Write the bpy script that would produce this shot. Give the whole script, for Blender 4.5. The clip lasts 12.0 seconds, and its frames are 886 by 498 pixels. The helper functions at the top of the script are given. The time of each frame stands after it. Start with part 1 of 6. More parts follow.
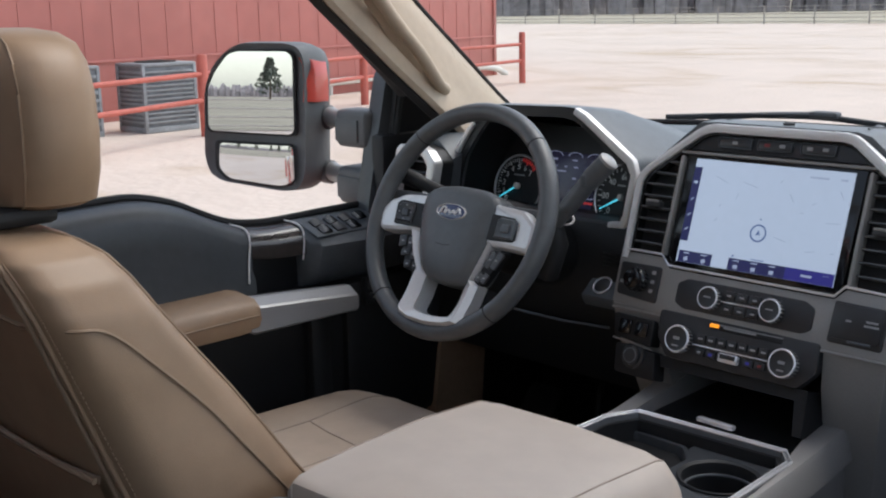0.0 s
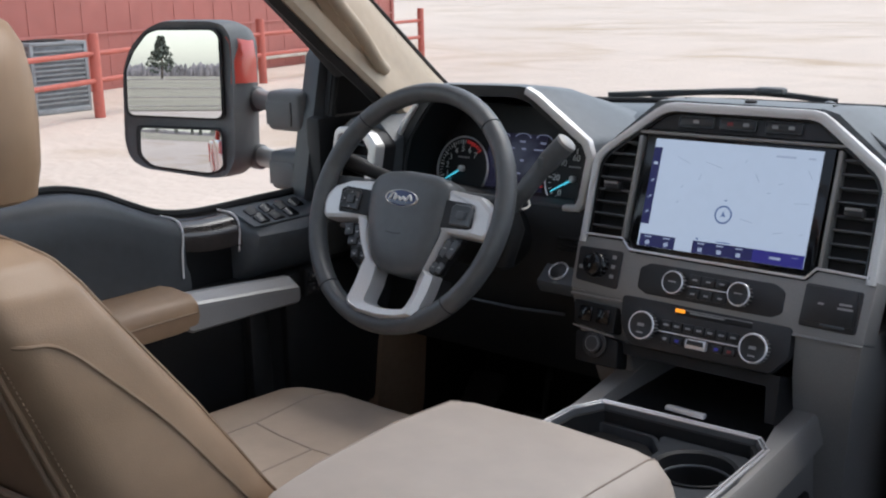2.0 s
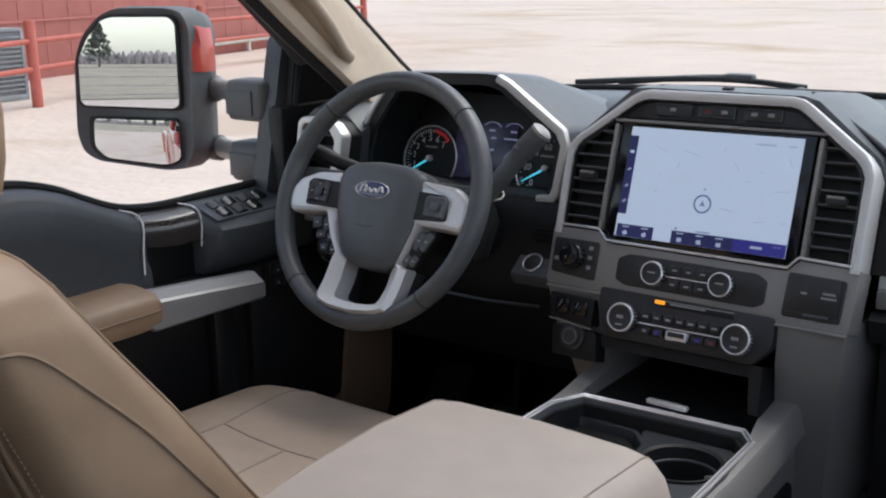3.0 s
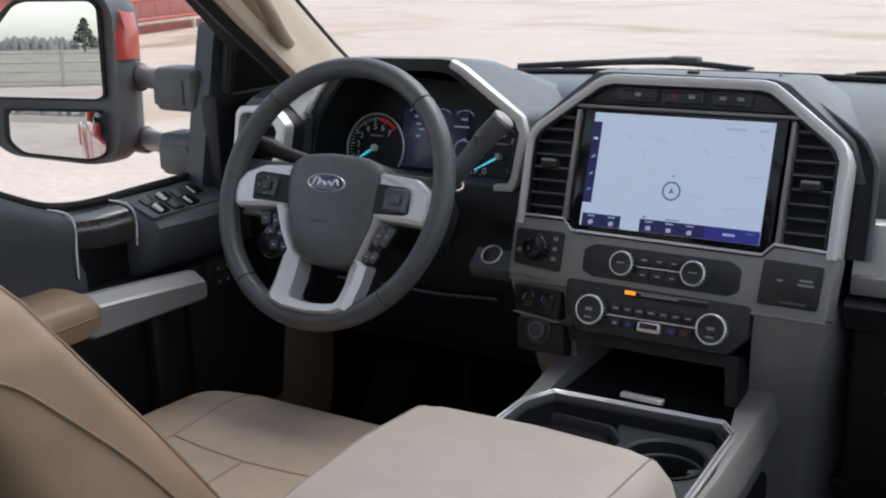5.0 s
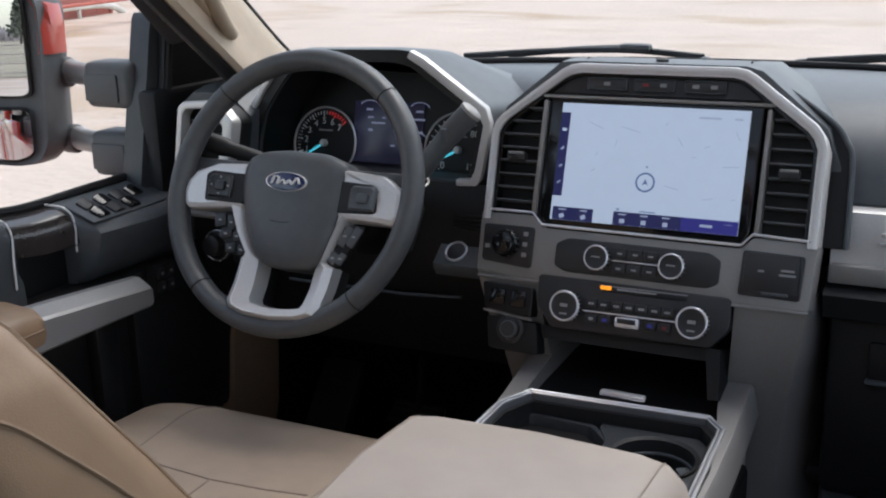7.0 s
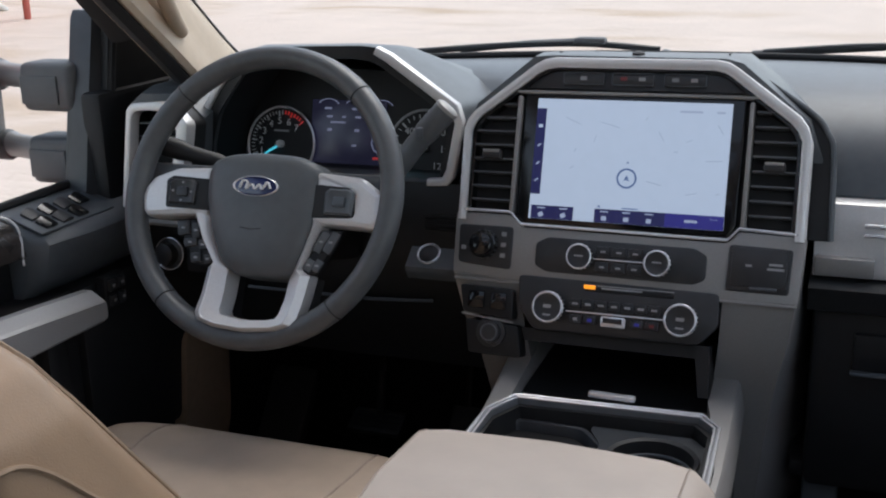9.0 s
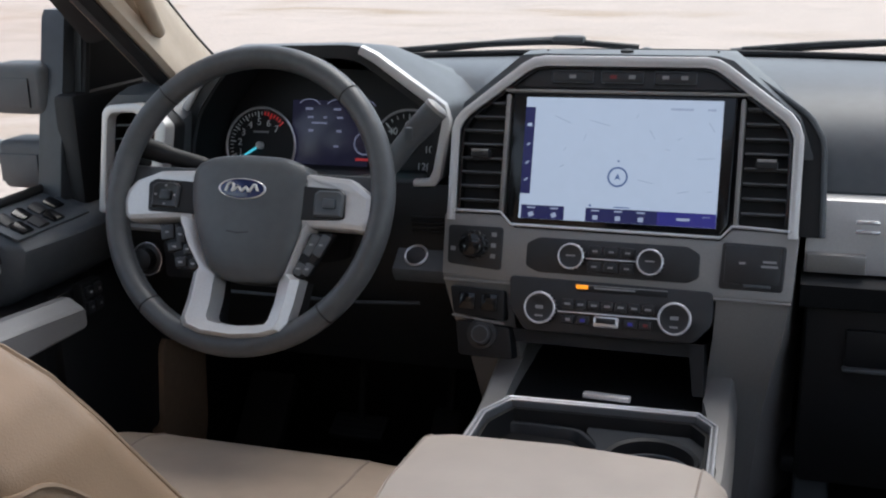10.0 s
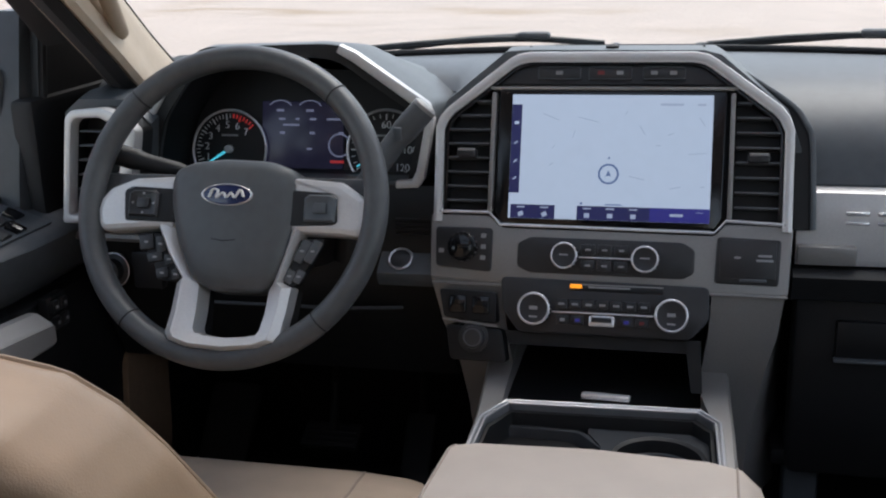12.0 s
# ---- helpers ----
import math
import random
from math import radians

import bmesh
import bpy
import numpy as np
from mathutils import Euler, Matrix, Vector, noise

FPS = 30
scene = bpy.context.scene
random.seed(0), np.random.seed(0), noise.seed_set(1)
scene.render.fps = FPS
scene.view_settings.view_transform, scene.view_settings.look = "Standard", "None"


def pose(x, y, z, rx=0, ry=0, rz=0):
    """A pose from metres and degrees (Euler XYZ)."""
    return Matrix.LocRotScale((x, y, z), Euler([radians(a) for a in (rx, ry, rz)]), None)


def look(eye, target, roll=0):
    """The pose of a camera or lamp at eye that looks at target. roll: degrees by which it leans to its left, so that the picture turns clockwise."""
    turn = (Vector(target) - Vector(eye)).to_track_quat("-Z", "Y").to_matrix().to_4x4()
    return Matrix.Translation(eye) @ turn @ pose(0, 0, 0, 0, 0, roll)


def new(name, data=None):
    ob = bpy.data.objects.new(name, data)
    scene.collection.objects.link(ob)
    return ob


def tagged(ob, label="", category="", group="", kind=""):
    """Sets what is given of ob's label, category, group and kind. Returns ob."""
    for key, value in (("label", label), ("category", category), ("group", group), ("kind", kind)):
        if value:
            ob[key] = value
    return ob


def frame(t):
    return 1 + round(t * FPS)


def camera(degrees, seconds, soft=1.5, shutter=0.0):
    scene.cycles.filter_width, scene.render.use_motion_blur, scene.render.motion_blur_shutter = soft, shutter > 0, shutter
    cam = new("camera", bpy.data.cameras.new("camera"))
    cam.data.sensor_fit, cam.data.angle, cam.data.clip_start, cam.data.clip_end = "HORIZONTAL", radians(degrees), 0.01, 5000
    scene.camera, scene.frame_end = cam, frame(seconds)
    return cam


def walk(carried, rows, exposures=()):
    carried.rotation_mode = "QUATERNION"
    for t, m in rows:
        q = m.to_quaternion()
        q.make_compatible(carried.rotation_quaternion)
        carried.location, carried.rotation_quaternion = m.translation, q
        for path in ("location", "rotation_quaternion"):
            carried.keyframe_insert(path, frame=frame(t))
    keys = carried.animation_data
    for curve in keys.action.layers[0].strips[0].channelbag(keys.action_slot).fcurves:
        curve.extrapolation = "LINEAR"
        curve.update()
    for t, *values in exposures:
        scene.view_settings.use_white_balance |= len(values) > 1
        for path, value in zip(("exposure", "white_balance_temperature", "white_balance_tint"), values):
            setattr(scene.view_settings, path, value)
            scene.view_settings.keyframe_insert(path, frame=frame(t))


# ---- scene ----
cam = camera(43.5, 12.0, soft=2.1)
PATH = [
    (0, (0.857, -1.245, 1.108), (-0.551, 0.11, 0.684), -1.2),
    (0.5, (0.826, -1.242, 1.108), (-0.552, 0.141, 0.676), -1.3),
    (1, (0.795, -1.241, 1.107), (-0.55, 0.171, 0.665), -1.3),
    (1.5, (0.765, -1.239, 1.107), (-0.545, 0.203, 0.653), -1.3),
    (2, (0.734, -1.238, 1.108), (-0.538, 0.233, 0.64), -1.4),
    (2.5, (0.703, -1.233, 1.108), (-0.531, 0.265, 0.627), -1.4),
    (3, (0.67, -1.231, 1.107), (-0.521, 0.298, 0.614), -1.4),
    (5, (0.544, -1.228, 1.106), (-0.485, 0.404, 0.58), -1.4),
    (5.5, (0.515, -1.226, 1.106), (-0.475, 0.428, 0.574), -1.5),
    (6, (0.485, -1.225, 1.104), (-0.464, 0.452, 0.567), -1.5),
    (6.5, (0.454, -1.223, 1.106), (-0.453, 0.475, 0.56), -1.5),
    (7, (0.423, -1.222, 1.105), (-0.442, 0.495, 0.555), -1.5),
    (9, (0.299, -1.217, 1.103), (-0.397, 0.571, 0.54), -1.6),
    (9.5, (0.274, -1.214, 1.102), (-0.386, 0.588, 0.537), -1.6),
    (10, (0.242, -1.215, 1.099), (-0.372, 0.603, 0.535), -1.6),
    (10.5, (0.214, -1.212, 1.101), (-0.359, 0.617, 0.532), -1.7),
    (11, (0.185, -1.21, 1.098), (-0.347, 0.632, 0.529), -1.7),
    (11.5, (0.157, -1.21, 1.095), (-0.338, 0.643, 0.528), -1.7),
    (12, (0.128, -1.21, 1.096), (-0.33, 0.652, 0.526), -1.8),
]
walk(cam, [(t, look(e, g, r)) for t, e, g, r in PATH])

# ---- daylight: bright overcast sky, soft high sun ----
world = bpy.data.worlds.new("sky")
scene.world = world
world.use_nodes = True
wn = world.node_tree
sky = wn.nodes.new("ShaderNodeTexSky")
sky.sky_type, sky.sun_disc = "NISHITA", False
sky.sun_elevation, sky.sun_rotation = radians(58), radians(20)
sky.air_density, sky.dust_density, sky.ozone_density = 1.0, 1.0, 1.0
haze = wn.nodes.new("ShaderNodeHueSaturation")
haze.inputs["Saturation"].default_value = 0.6
wn.links.new(sky.outputs[0], haze.inputs["Color"])
wn.links.new(haze.outputs[0], wn.nodes["Background"].inputs[0])
wn.nodes["Background"].inputs[1].default_value = 0.15
sun = new("sun", bpy.data.lights.new("sun", "SUN"))
sun.data.energy, sun.data.angle, sun.data.color = 1.1, radians(40), (1.0, 0.965, 0.925)
sun.matrix_world = look((1.6, 4.4, 8.0), (0, 0, 0))
scene.view_settings.exposure = 0.98

# ---- materials ----
def mat(name, color, rough=0.5, metal=0.0, scale=60.0, vary=0.12, bump=0.0, bump_scale=900.0, coat=0.0, big=4.0, emit=0.0, spec=0.5):
    m = bpy.data.materials.new(name)
    m.use_nodes = True
    nt = m.node_tree
    b = nt.nodes["Principled BSDF"]
    b.inputs["Roughness"].default_value, b.inputs["Metallic"].default_value = rough, metal
    b.inputs["Coat Weight"].default_value = coat
    b.inputs["Specular IOR Level"].default_value = spec
    tc = nt.nodes.new("ShaderNodeTexCoord")
    fine, wide = nt.nodes.new("ShaderNodeTexNoise"), nt.nodes.new("ShaderNodeTexNoise")
    for n, s in ((fine, scale), (wide, big)):
        n.inputs["Scale"].default_value, n.inputs["Detail"].default_value = s, 4
        nt.links.new(tc.outputs["Object"], n.inputs["Vector"])
    mix = nt.nodes.new("ShaderNodeMath")
    mix.operation = "ADD"
    nt.links.new(fine.outputs[0], mix.inputs[0])
    nt.links.new(wide.outputs[0], mix.inputs[1])
    ramp = nt.nodes.new("ShaderNodeMapRange")
    ramp.inputs[1].default_value, ramp.inputs[2].default_value = 0.7, 1.3
    ramp.inputs[3].default_value, ramp.inputs[4].default_value = 1 - vary, 1 + vary
    nt.links.new(mix.outputs[0], ramp.inputs[0])
    col = nt.nodes.new("ShaderNodeMix")
    col.data_type, col.blend_type = "RGBA", "MULTIPLY"
    col.inputs[0].default_value = 1
    col.inputs[6].default_value = (*color, 1)
    nt.links.new(ramp.outputs[0], col.inputs[7])
    nt.links.new(col.outputs[2], b.inputs["Base Color"])
    rr = nt.nodes.new("ShaderNodeMapRange")
    rr.inputs[3].default_value, rr.inputs[4].default_value = max(rough - 0.08, 0), min(rough + 0.08, 1)
    nt.links.new(wide.outputs[0], rr.inputs[0])
    nt.links.new(rr.outputs[0], b.inputs["Roughness"])
    if bump:
        tex = nt.nodes.new("ShaderNodeTexVoronoi" if bump_scale > 300 else "ShaderNodeTexNoise")
        tex.inputs["Scale"].default_value = bump_scale
        nt.links.new(tc.outputs["Object"], tex.inputs["Vector"])
        bp = nt.nodes.new("ShaderNodeBump")
        bp.inputs["Strength"].default_value, bp.inputs["Distance"].default_value = bump, 0.3 / bump_scale
        nt.links.new(tex.outputs[0], bp.inputs["Height"])
        nt.links.new(bp.outputs[0], b.inputs["Normal"])
    if emit:
        nt.links.new(col.outputs[2], b.inputs["Emission Color"])
        b.inputs["Emission Strength"].default_value = emit
    return m


def glass(name, tint=(1, 1, 1)):
    m = bpy.data.materials.new(name)
    m.use_nodes = True
    nt = m.node_tree
    tr, gl, mx, fr = (nt.nodes.new("ShaderNode" + k) for k in ("BsdfTransparent", "BsdfGlossy", "MixShader", "LayerWeight"))
    tr.inputs[0].default_value = (*tint, 1)
    gl.inputs["Roughness"].default_value = 0.02
    fr.inputs[0].default_value = 0.12
    low = nt.nodes.new("ShaderNodeMath")
    low.operation = "MULTIPLY"
    low.inputs[1].default_value = 0.12
    nt.links.new(fr.outputs[1], low.inputs[0])
    nt.links.new(low.outputs[0], mx.inputs[0])
    nt.links.new(tr.outputs[0], mx.inputs[1])
    nt.links.new(gl.outputs[0], mx.inputs[2])
    nt.links.new(mx.outputs[0], nt.nodes["Material Output"].inputs[0])
    return m


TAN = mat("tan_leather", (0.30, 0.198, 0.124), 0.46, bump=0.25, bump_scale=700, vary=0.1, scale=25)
TAN_DARK = mat("tan_thread", (0.255, 0.172, 0.11), 0.6)
TAN_SEAM = mat("pale_tan_seam", (0.33, 0.265, 0.215), 0.6)
# armrest lid and cushion get paler tans, with overhead light put into the colour
TAN_LIT = mat("lit_tan_vinyl", (0.46, 0.388, 0.325), 0.5, bump=0.2, bump_scale=700, vary=0.06, scale=25)
CUSHION_LIT = mat("lit_tan_seat_leather", (0.44, 0.345, 0.265), 0.46, bump=0.2, bump_scale=700, vary=0.08, scale=25)
PILLAR = mat("beige_plastic", (0.45, 0.355, 0.262), 0.6, bump=0.15, bump_scale=1200, vary=0.06)
PAD = mat("charcoal_soft_plastic", (0.088, 0.098, 0.107), 0.45, bump=0.25, bump_scale=1100, vary=0.12)
DOORPAD = mat("black_soft_door_trim", (0.047, 0.051, 0.056), 0.42, bump=0.25, bump_scale=1100, vary=0.12)
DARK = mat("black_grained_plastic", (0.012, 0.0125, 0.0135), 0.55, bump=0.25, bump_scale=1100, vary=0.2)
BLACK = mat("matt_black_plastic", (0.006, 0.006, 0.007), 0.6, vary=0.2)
GLOSSY = mat("gloss_black_plastic", (0.008, 0.008, 0.009), 0.12, vary=0.15)
SILVER = mat("satin_silver_paint", (0.70, 0.69, 0.68), 0.38, metal=0.35, scale=400, vary=0.06)
GREY = mat("warm_grey_metallic_paint", (0.30, 0.288, 0.275), 0.42, metal=0.25, scale=500, vary=0.08)
HANDLE = mat("brushed_grey_pull", (0.33, 0.33, 0.335), 0.4, metal=0.4, scale=500, vary=0.08)
CHROME = mat("polished_chrome", (0.88, 0.88, 0.90), 0.22, metal=0.6, vary=0.04)
LEATHER = mat("black_wheel_leather", (0.085, 0.089, 0.093), 0.40, bump=0.3, bump_scale=800, vary=0.15)
HUBMAT = mat("charcoal_hub_plastic", (0.092, 0.099, 0.104), 0.42, bump=0.3, bump_scale=1200, vary=0.1)
BUTTON = mat("dark_button_plastic", (0.03, 0.03, 0.032), 0.4)
WOOD = mat("dark_walnut_veneer", (0.03, 0.025, 0.023), 0.22, scale=40, vary=0.35, coat=0.5)
RUBBER = mat("black_rubber", (0.015, 0.015, 0.016), 0.75)
CARPET = mat("black_carpet", (0.012, 0.012, 0.012), 0.95, bump=0.8, bump_scale=250, vary=0.3)
MIRROR = mat("mirror_silvering", (0.70, 0.715, 0.745), 0.02, metal=1.0, vary=0.01)
MIRROR.node_tree.links.remove(MIRROR.node_tree.nodes["Principled BSDF"].inputs["Roughness"].links[0])
MIRROR.node_tree.nodes["Principled BSDF"].inputs["Roughness"].default_value = 0.0
SHELL = mat("grey_mirror_plastic", (0.105, 0.110, 0.116), 0.55, bump=0.3, bump_scale=900, vary=0.12)
RED = mat("red_car_paint", (0.42, 0.045, 0.03), 0.25, coat=0.8, vary=0.05)
LENS = mat("red_lens_plastic", (0.55, 0.06, 0.04), 0.3, coat=0.5, vary=0.05)
NAVY = mat("navy_enamel", (0.015, 0.025, 0.09), 0.25, coat=0.6, vary=0.05)
WHITE = mat("white_marking", (0.7, 0.7, 0.7), 0.5, vary=0.03)
MARK = mat("grey_marking", (0.32, 0.32, 0.32), 0.5, vary=0.03)
LIT = mat("display_white", (0.165, 0.20, 0.26), 0.3, vary=0.02, emit=1.0)
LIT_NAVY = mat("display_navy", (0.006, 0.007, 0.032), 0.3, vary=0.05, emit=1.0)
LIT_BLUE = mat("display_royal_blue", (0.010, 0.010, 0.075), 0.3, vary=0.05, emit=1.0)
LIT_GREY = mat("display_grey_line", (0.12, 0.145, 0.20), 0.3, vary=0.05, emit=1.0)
LIT_INK = mat("display_ink", (0.03, 0.05, 0.11), 0.3, vary=0.05, emit=1.0)
CLUSTER = mat("cluster_display", (0.0048, 0.0048, 0.0108), 0.25, vary=0.25, scale=30, big=12, emit=1.0)
CL_TEXT = mat("cluster_display_marks", (0.05, 0.055, 0.085), 0.3, emit=1.0)
AMBER = mat("amber_lamp", (0.60, 0.20, 0.012), 0.4, emit=0.9)
CYAN = mat("cyan_needle", (0.05, 0.38, 0.5), 0.4, emit=0.6)
REDLIT = mat("red_gauge_marks", (0.28, 0.015, 0.015), 0.4, emit=0.35)
REDDIM = mat("dim_red_marking", (0.22, 0.03, 0.03), 0.5, vary=0.03)
GLASS = glass("clear_glass", (0.97, 0.98, 0.97))
HEADLINER = mat("beige_headliner", (0.58, 0.52, 0.44), 0.9, bump=0.4, bump_scale=250)
BARN = mat("red_barn_steel", (0.41, 0.14, 0.12), 0.55, scale=3, vary=0.10, big=0.4)
PIPE = mat("red_oxide_pipe", (0.45, 0.11, 0.08), 0.6, scale=12, vary=0.15)
ACGREY = mat("grey_condenser_steel", (0.25, 0.26, 0.27), 0.6, scale=30, vary=0.25, big=3)
ACFIN = mat("dark_condenser_fins", (0.16, 0.17, 0.18), 0.6, scale=18, vary=0.3)
PALE = mat("weathered_white_pipe", (0.62, 0.60, 0.56), 0.7, scale=8, vary=0.12)
TIMBER = mat("weathered_fence_steel", (0.33, 0.30, 0.27), 0.8, scale=6, vary=0.2)
# woods and leaves are paled, distance haze mixed into their base colours
WOODS = mat("hazed_bare_winter_trees", (0.27, 0.245, 0.25), 0.95, scale=0.8, vary=0.35, big=0.1)
LEAVES = mat("hazed_evergreen_leaves", (0.115, 0.125, 0.10), 0.8, scale=1.5, vary=0.35)
BARK = mat("grey_bark", (0.12, 0.095, 0.075), 0.9, scale=10, vary=0.25)
TYRE = mat("tyre_rubber", (0.02, 0.02, 0.02), 0.8)


def sand():
    m = mat("pale_tan_sand", (0.60, 0.498, 0.428), 0.95, scale=1.6, vary=0.09, big=0.12, bump=0.5, bump_scale=6)
    nt = m.node_tree
    b = nt.nodes["Principled BSDF"]
    tc = nt.nodes.new("ShaderNodeTexCoord")
    mp = nt.nodes.new("ShaderNodeMapping")
    mp.inputs["Scale"].default_value = (0.35, 0.55, 1)
    mp.inputs["Rotation"].default_value = (0, 0, radians(38))
    n = nt.nodes.new("ShaderNodeTexNoise")
    n.inputs["Scale"].default_value, n.inputs["Detail"].default_value, n.inputs["Distortion"].default_value = 0.42, 4, 1.6
    rg = nt.nodes.new("ShaderNodeMapRange")
    rg.inputs[1].default_value, rg.inputs[2].default_value = 0.52, 0.74
    mx = nt.nodes.new("ShaderNodeMix")
    mx.data_type = "RGBA"
    mx.inputs[7].default_value = (0.45, 0.335, 0.235, 1)
    old = b.inputs["Base Color"].links[0].from_socket
    nt.links.new(tc.outputs["Object"], mp.inputs[0])
    nt.links.new(mp.outputs[0], n.inputs["Vector"])
    nt.links.new(n.outputs[0], rg.inputs[0])
    nt.links.new(rg.outputs[0], mx.inputs[0])
    nt.links.new(old, mx.inputs[6])
    nt.links.new(mx.outputs[2], b.inputs["Base Color"])
    return m


SAND = sand()

# ---- mesh helpers ----
BASE = {}


def thing(name, x, y, z, label, category, group="", kind=""):
    e = new(name)
    e.location = (x, y, z)
    e.empty_display_size = 0.05
    BASE[e.name] = Matrix.Translation((-x, -y, -z))
    return tagged(e, label, category, group, kind)


def part(name, bm, material, parent, label="", m=None, flat=False):
    if m is not None:
        bmesh.ops.transform(bm, matrix=m, verts=bm.verts)
    bmesh.ops.recalc_face_normals(bm, faces=bm.faces)
    if not flat:
        for f in bm.faces:
            f.smooth = True
        for e in bm.edges:
            if len(e.link_faces) == 2 and e.calc_face_angle(0) > 0.75:
                e.smooth = False
    me = bpy.data.meshes.new(name)
    bm.to_mesh(me)
    bm.free()
    me.materials.append(material)
    ob = new(name, me)
    if parent is not None:
        ob.parent = parent
        ob.matrix_parent_inverse = BASE.get(parent.name, Matrix())
    if label:
        tagged(ob, label)
    return ob


def rbox(cx, cy, cz, sx, sy, sz, r=0.004, seg=2):
    bm = bmesh.new()
    bmesh.ops.create_cube(bm, size=1)
    for v in bm.verts:
        v.co = Vector((cx + v.co.x * sx, cy + v.co.y * sy, cz + v.co.z * sz))
    r = min(r, 0.49 * min(sx, sy, sz))
    if r > 0:
        bmesh.ops.bevel(bm, geom=bm.edges[:], offset=r, segments=seg, profile=0.5, affect="EDGES")
    return bm


def plate(outline, z0, z1, r=0.0, seg=2):
    """A polygon of the local xy plane, from z0 up to z1, its upper rim rounded by r."""
    bm = bmesh.new()
    low = [bm.verts.new((x, y, z0)) for x, y in outline]
    top = [bm.verts.new((x, y, z1)) for x, y in outline]
    n = len(outline)
    bm.faces.new(low[::-1])
    ft = bm.faces.new(top)
    for i in range(n):
        bm.faces.new((low[i], low[(i + 1) % n], top[(i + 1) % n], top[i]))
    bm.normal_update()
    if r > 0:
        bmesh.ops.bevel(bm, geom=list(ft.edges), offset=r, segments=seg, profile=0.5, affect="EDGES")
    return bm


def rounded(outline, r, n=4):
    """Round off the corners of a 2D outline."""
    out = []
    k = len(outline)
    for i in range(k):
        p, a, b = Vector(outline[i]), Vector(outline[i - 1]), Vector(outline[(i + 1) % k])
        da, db = (a - p), (b - p)
        d = min(r, da.length * 0.45, db.length * 0.45)
        s, e = p + da.normalized() * d, p + db.normalized() * d
        for j in range(n + 1):
            t = j / n
            out.append(tuple(s * (1 - t) ** 2 + p * 2 * t * (1 - t) + e * t * t))
    return out


def band(outer, inner, z0, z1, r=0.0, closed=False):
    """A flat strip between two 2D lines of equal count."""
    bm = bmesh.new()
    n = len(outer)
    rows = [[bm.verts.new((x, y, z)) for x, y in line] for line, z in ((outer, z0), (outer, z1), (inner, z1), (inner, z0))]
    for k in range(4):
        a, b = rows[k], rows[(k + 1) % 4]
        for i in range(n if closed else n - 1):
            j = (i + 1) % n
            bm.faces.new((a[i], a[j], b[j], b[i]))
    if not closed:
        bm.faces.new([rw[0] for rw in rows])
        bm.faces.new([rw[-1] for rw in rows][::-1])
    if r > 0:
        bm.normal_update()
        es = [bm.edges.get((rows[k][i], rows[k][(i + 1) % n])) for k in (1, 2) for i in range(n if closed else n - 1)]
        bmesh.ops.bevel(bm, geom=[e for e in es if e], offset=r, segments=2, profile=0.5, affect="EDGES")
    return bm


def tube(points, r, seg=8, closed=False, flatten=1.0):
    bm = bmesh.new()
    pts = [Vector(p) for p in points]
    n = len(pts)
    rings = []
    up = Vector((0, 0, 1))
    for i, p in enumerate(pts):
        if closed:
            d = pts[(i + 1) % n] - pts[i - 1]
        else:
            d = pts[min(i + 1, n - 1)] - pts[max(i - 1, 0)]
        d.normalize()
        ref = up if abs(d.z) < 0.9 else Vector((0, 1, 0))
        a = d.cross(ref).normalized()
        b = a.cross(d)
        rr = r[i] if isinstance(r, (list, tuple)) else r
        rings.append([bm.verts.new(p + a * math.cos(2 * math.pi * k / seg) * rr * flatten + b * math.sin(2 * math.pi * k / seg) * rr) for k in range(seg)])
    for i in range(n if closed else n - 1):
        a, b = rings[i], rings[(i + 1) % n]
        for k in range(seg):
            bm.faces.new((a[k], a[(k + 1) % seg], b[(k + 1) % seg], b[k]))
    if not closed:
        bm.faces.new(rings[0][::-1])
        bm.faces.new(rings[-1])
    return bm


def lathe(profile, seg=40):
    """Spin (radius, z) pairs round the local z axis, closed at both ends."""
    bm = bmesh.new()
    rings = [[bm.verts.new((r * math.cos(2 * math.pi * k / seg), r * math.sin(2 * math.pi * k / seg), z)) for k in range(seg)] for r, z in profile]
    for a, b in zip(rings, rings[1:]):
        for k in range(seg):
            bm.faces.new((a[k], a[(k + 1) % seg], b[(k + 1) % seg], b[k]))
    bm.faces.new(rings[0][::-1])
    bm.faces.new(rings[-1])
    return bm


def torus(R, r, seg=72, ring=14, a0=0.0, a1=360.0, squash=1.0):
    bm = bmesh.new()
    full = a1 - a0 >= 359.9
    n = seg if full else seg + 1
    loops = []
    for i in range(n):
        t = radians(a0 + (a1 - a0) * i / seg)
        loops.append([bm.verts.new(((R + r * math.cos(s)) * math.cos(t), (R + r * math.cos(s)) * math.sin(t), r * squash * math.sin(s)))
                      for s in (2 * math.pi * k / ring for k in range(ring))])
    for i in range(seg):
        a, b = loops[i], loops[(i + 1) % n]
        for k in range(ring):
            bm.faces.new((a[k], a[(k + 1) % ring], b[(k + 1) % ring], b[k]))
    if not full:
        bm.faces.new(loops[0][::-1])
        bm.faces.new(loops[-1])
    return bm


def loft(sections, caps=True, ring=True):
    bm = bmesh.new()
    rows = [[bm.verts.new(p) for p in s] for s in sections]
    for a, b in zip(rows, rows[1:]):
        n = len(a)
        for k in range(n if ring else n - 1):
            bm.faces.new((a[k], a[(k + 1) % n], b[(k + 1) % n], b[k]))
    if caps and ring:
        bm.faces.new(rows[0][::-1])
        bm.faces.new(rows[-1])
    return bm


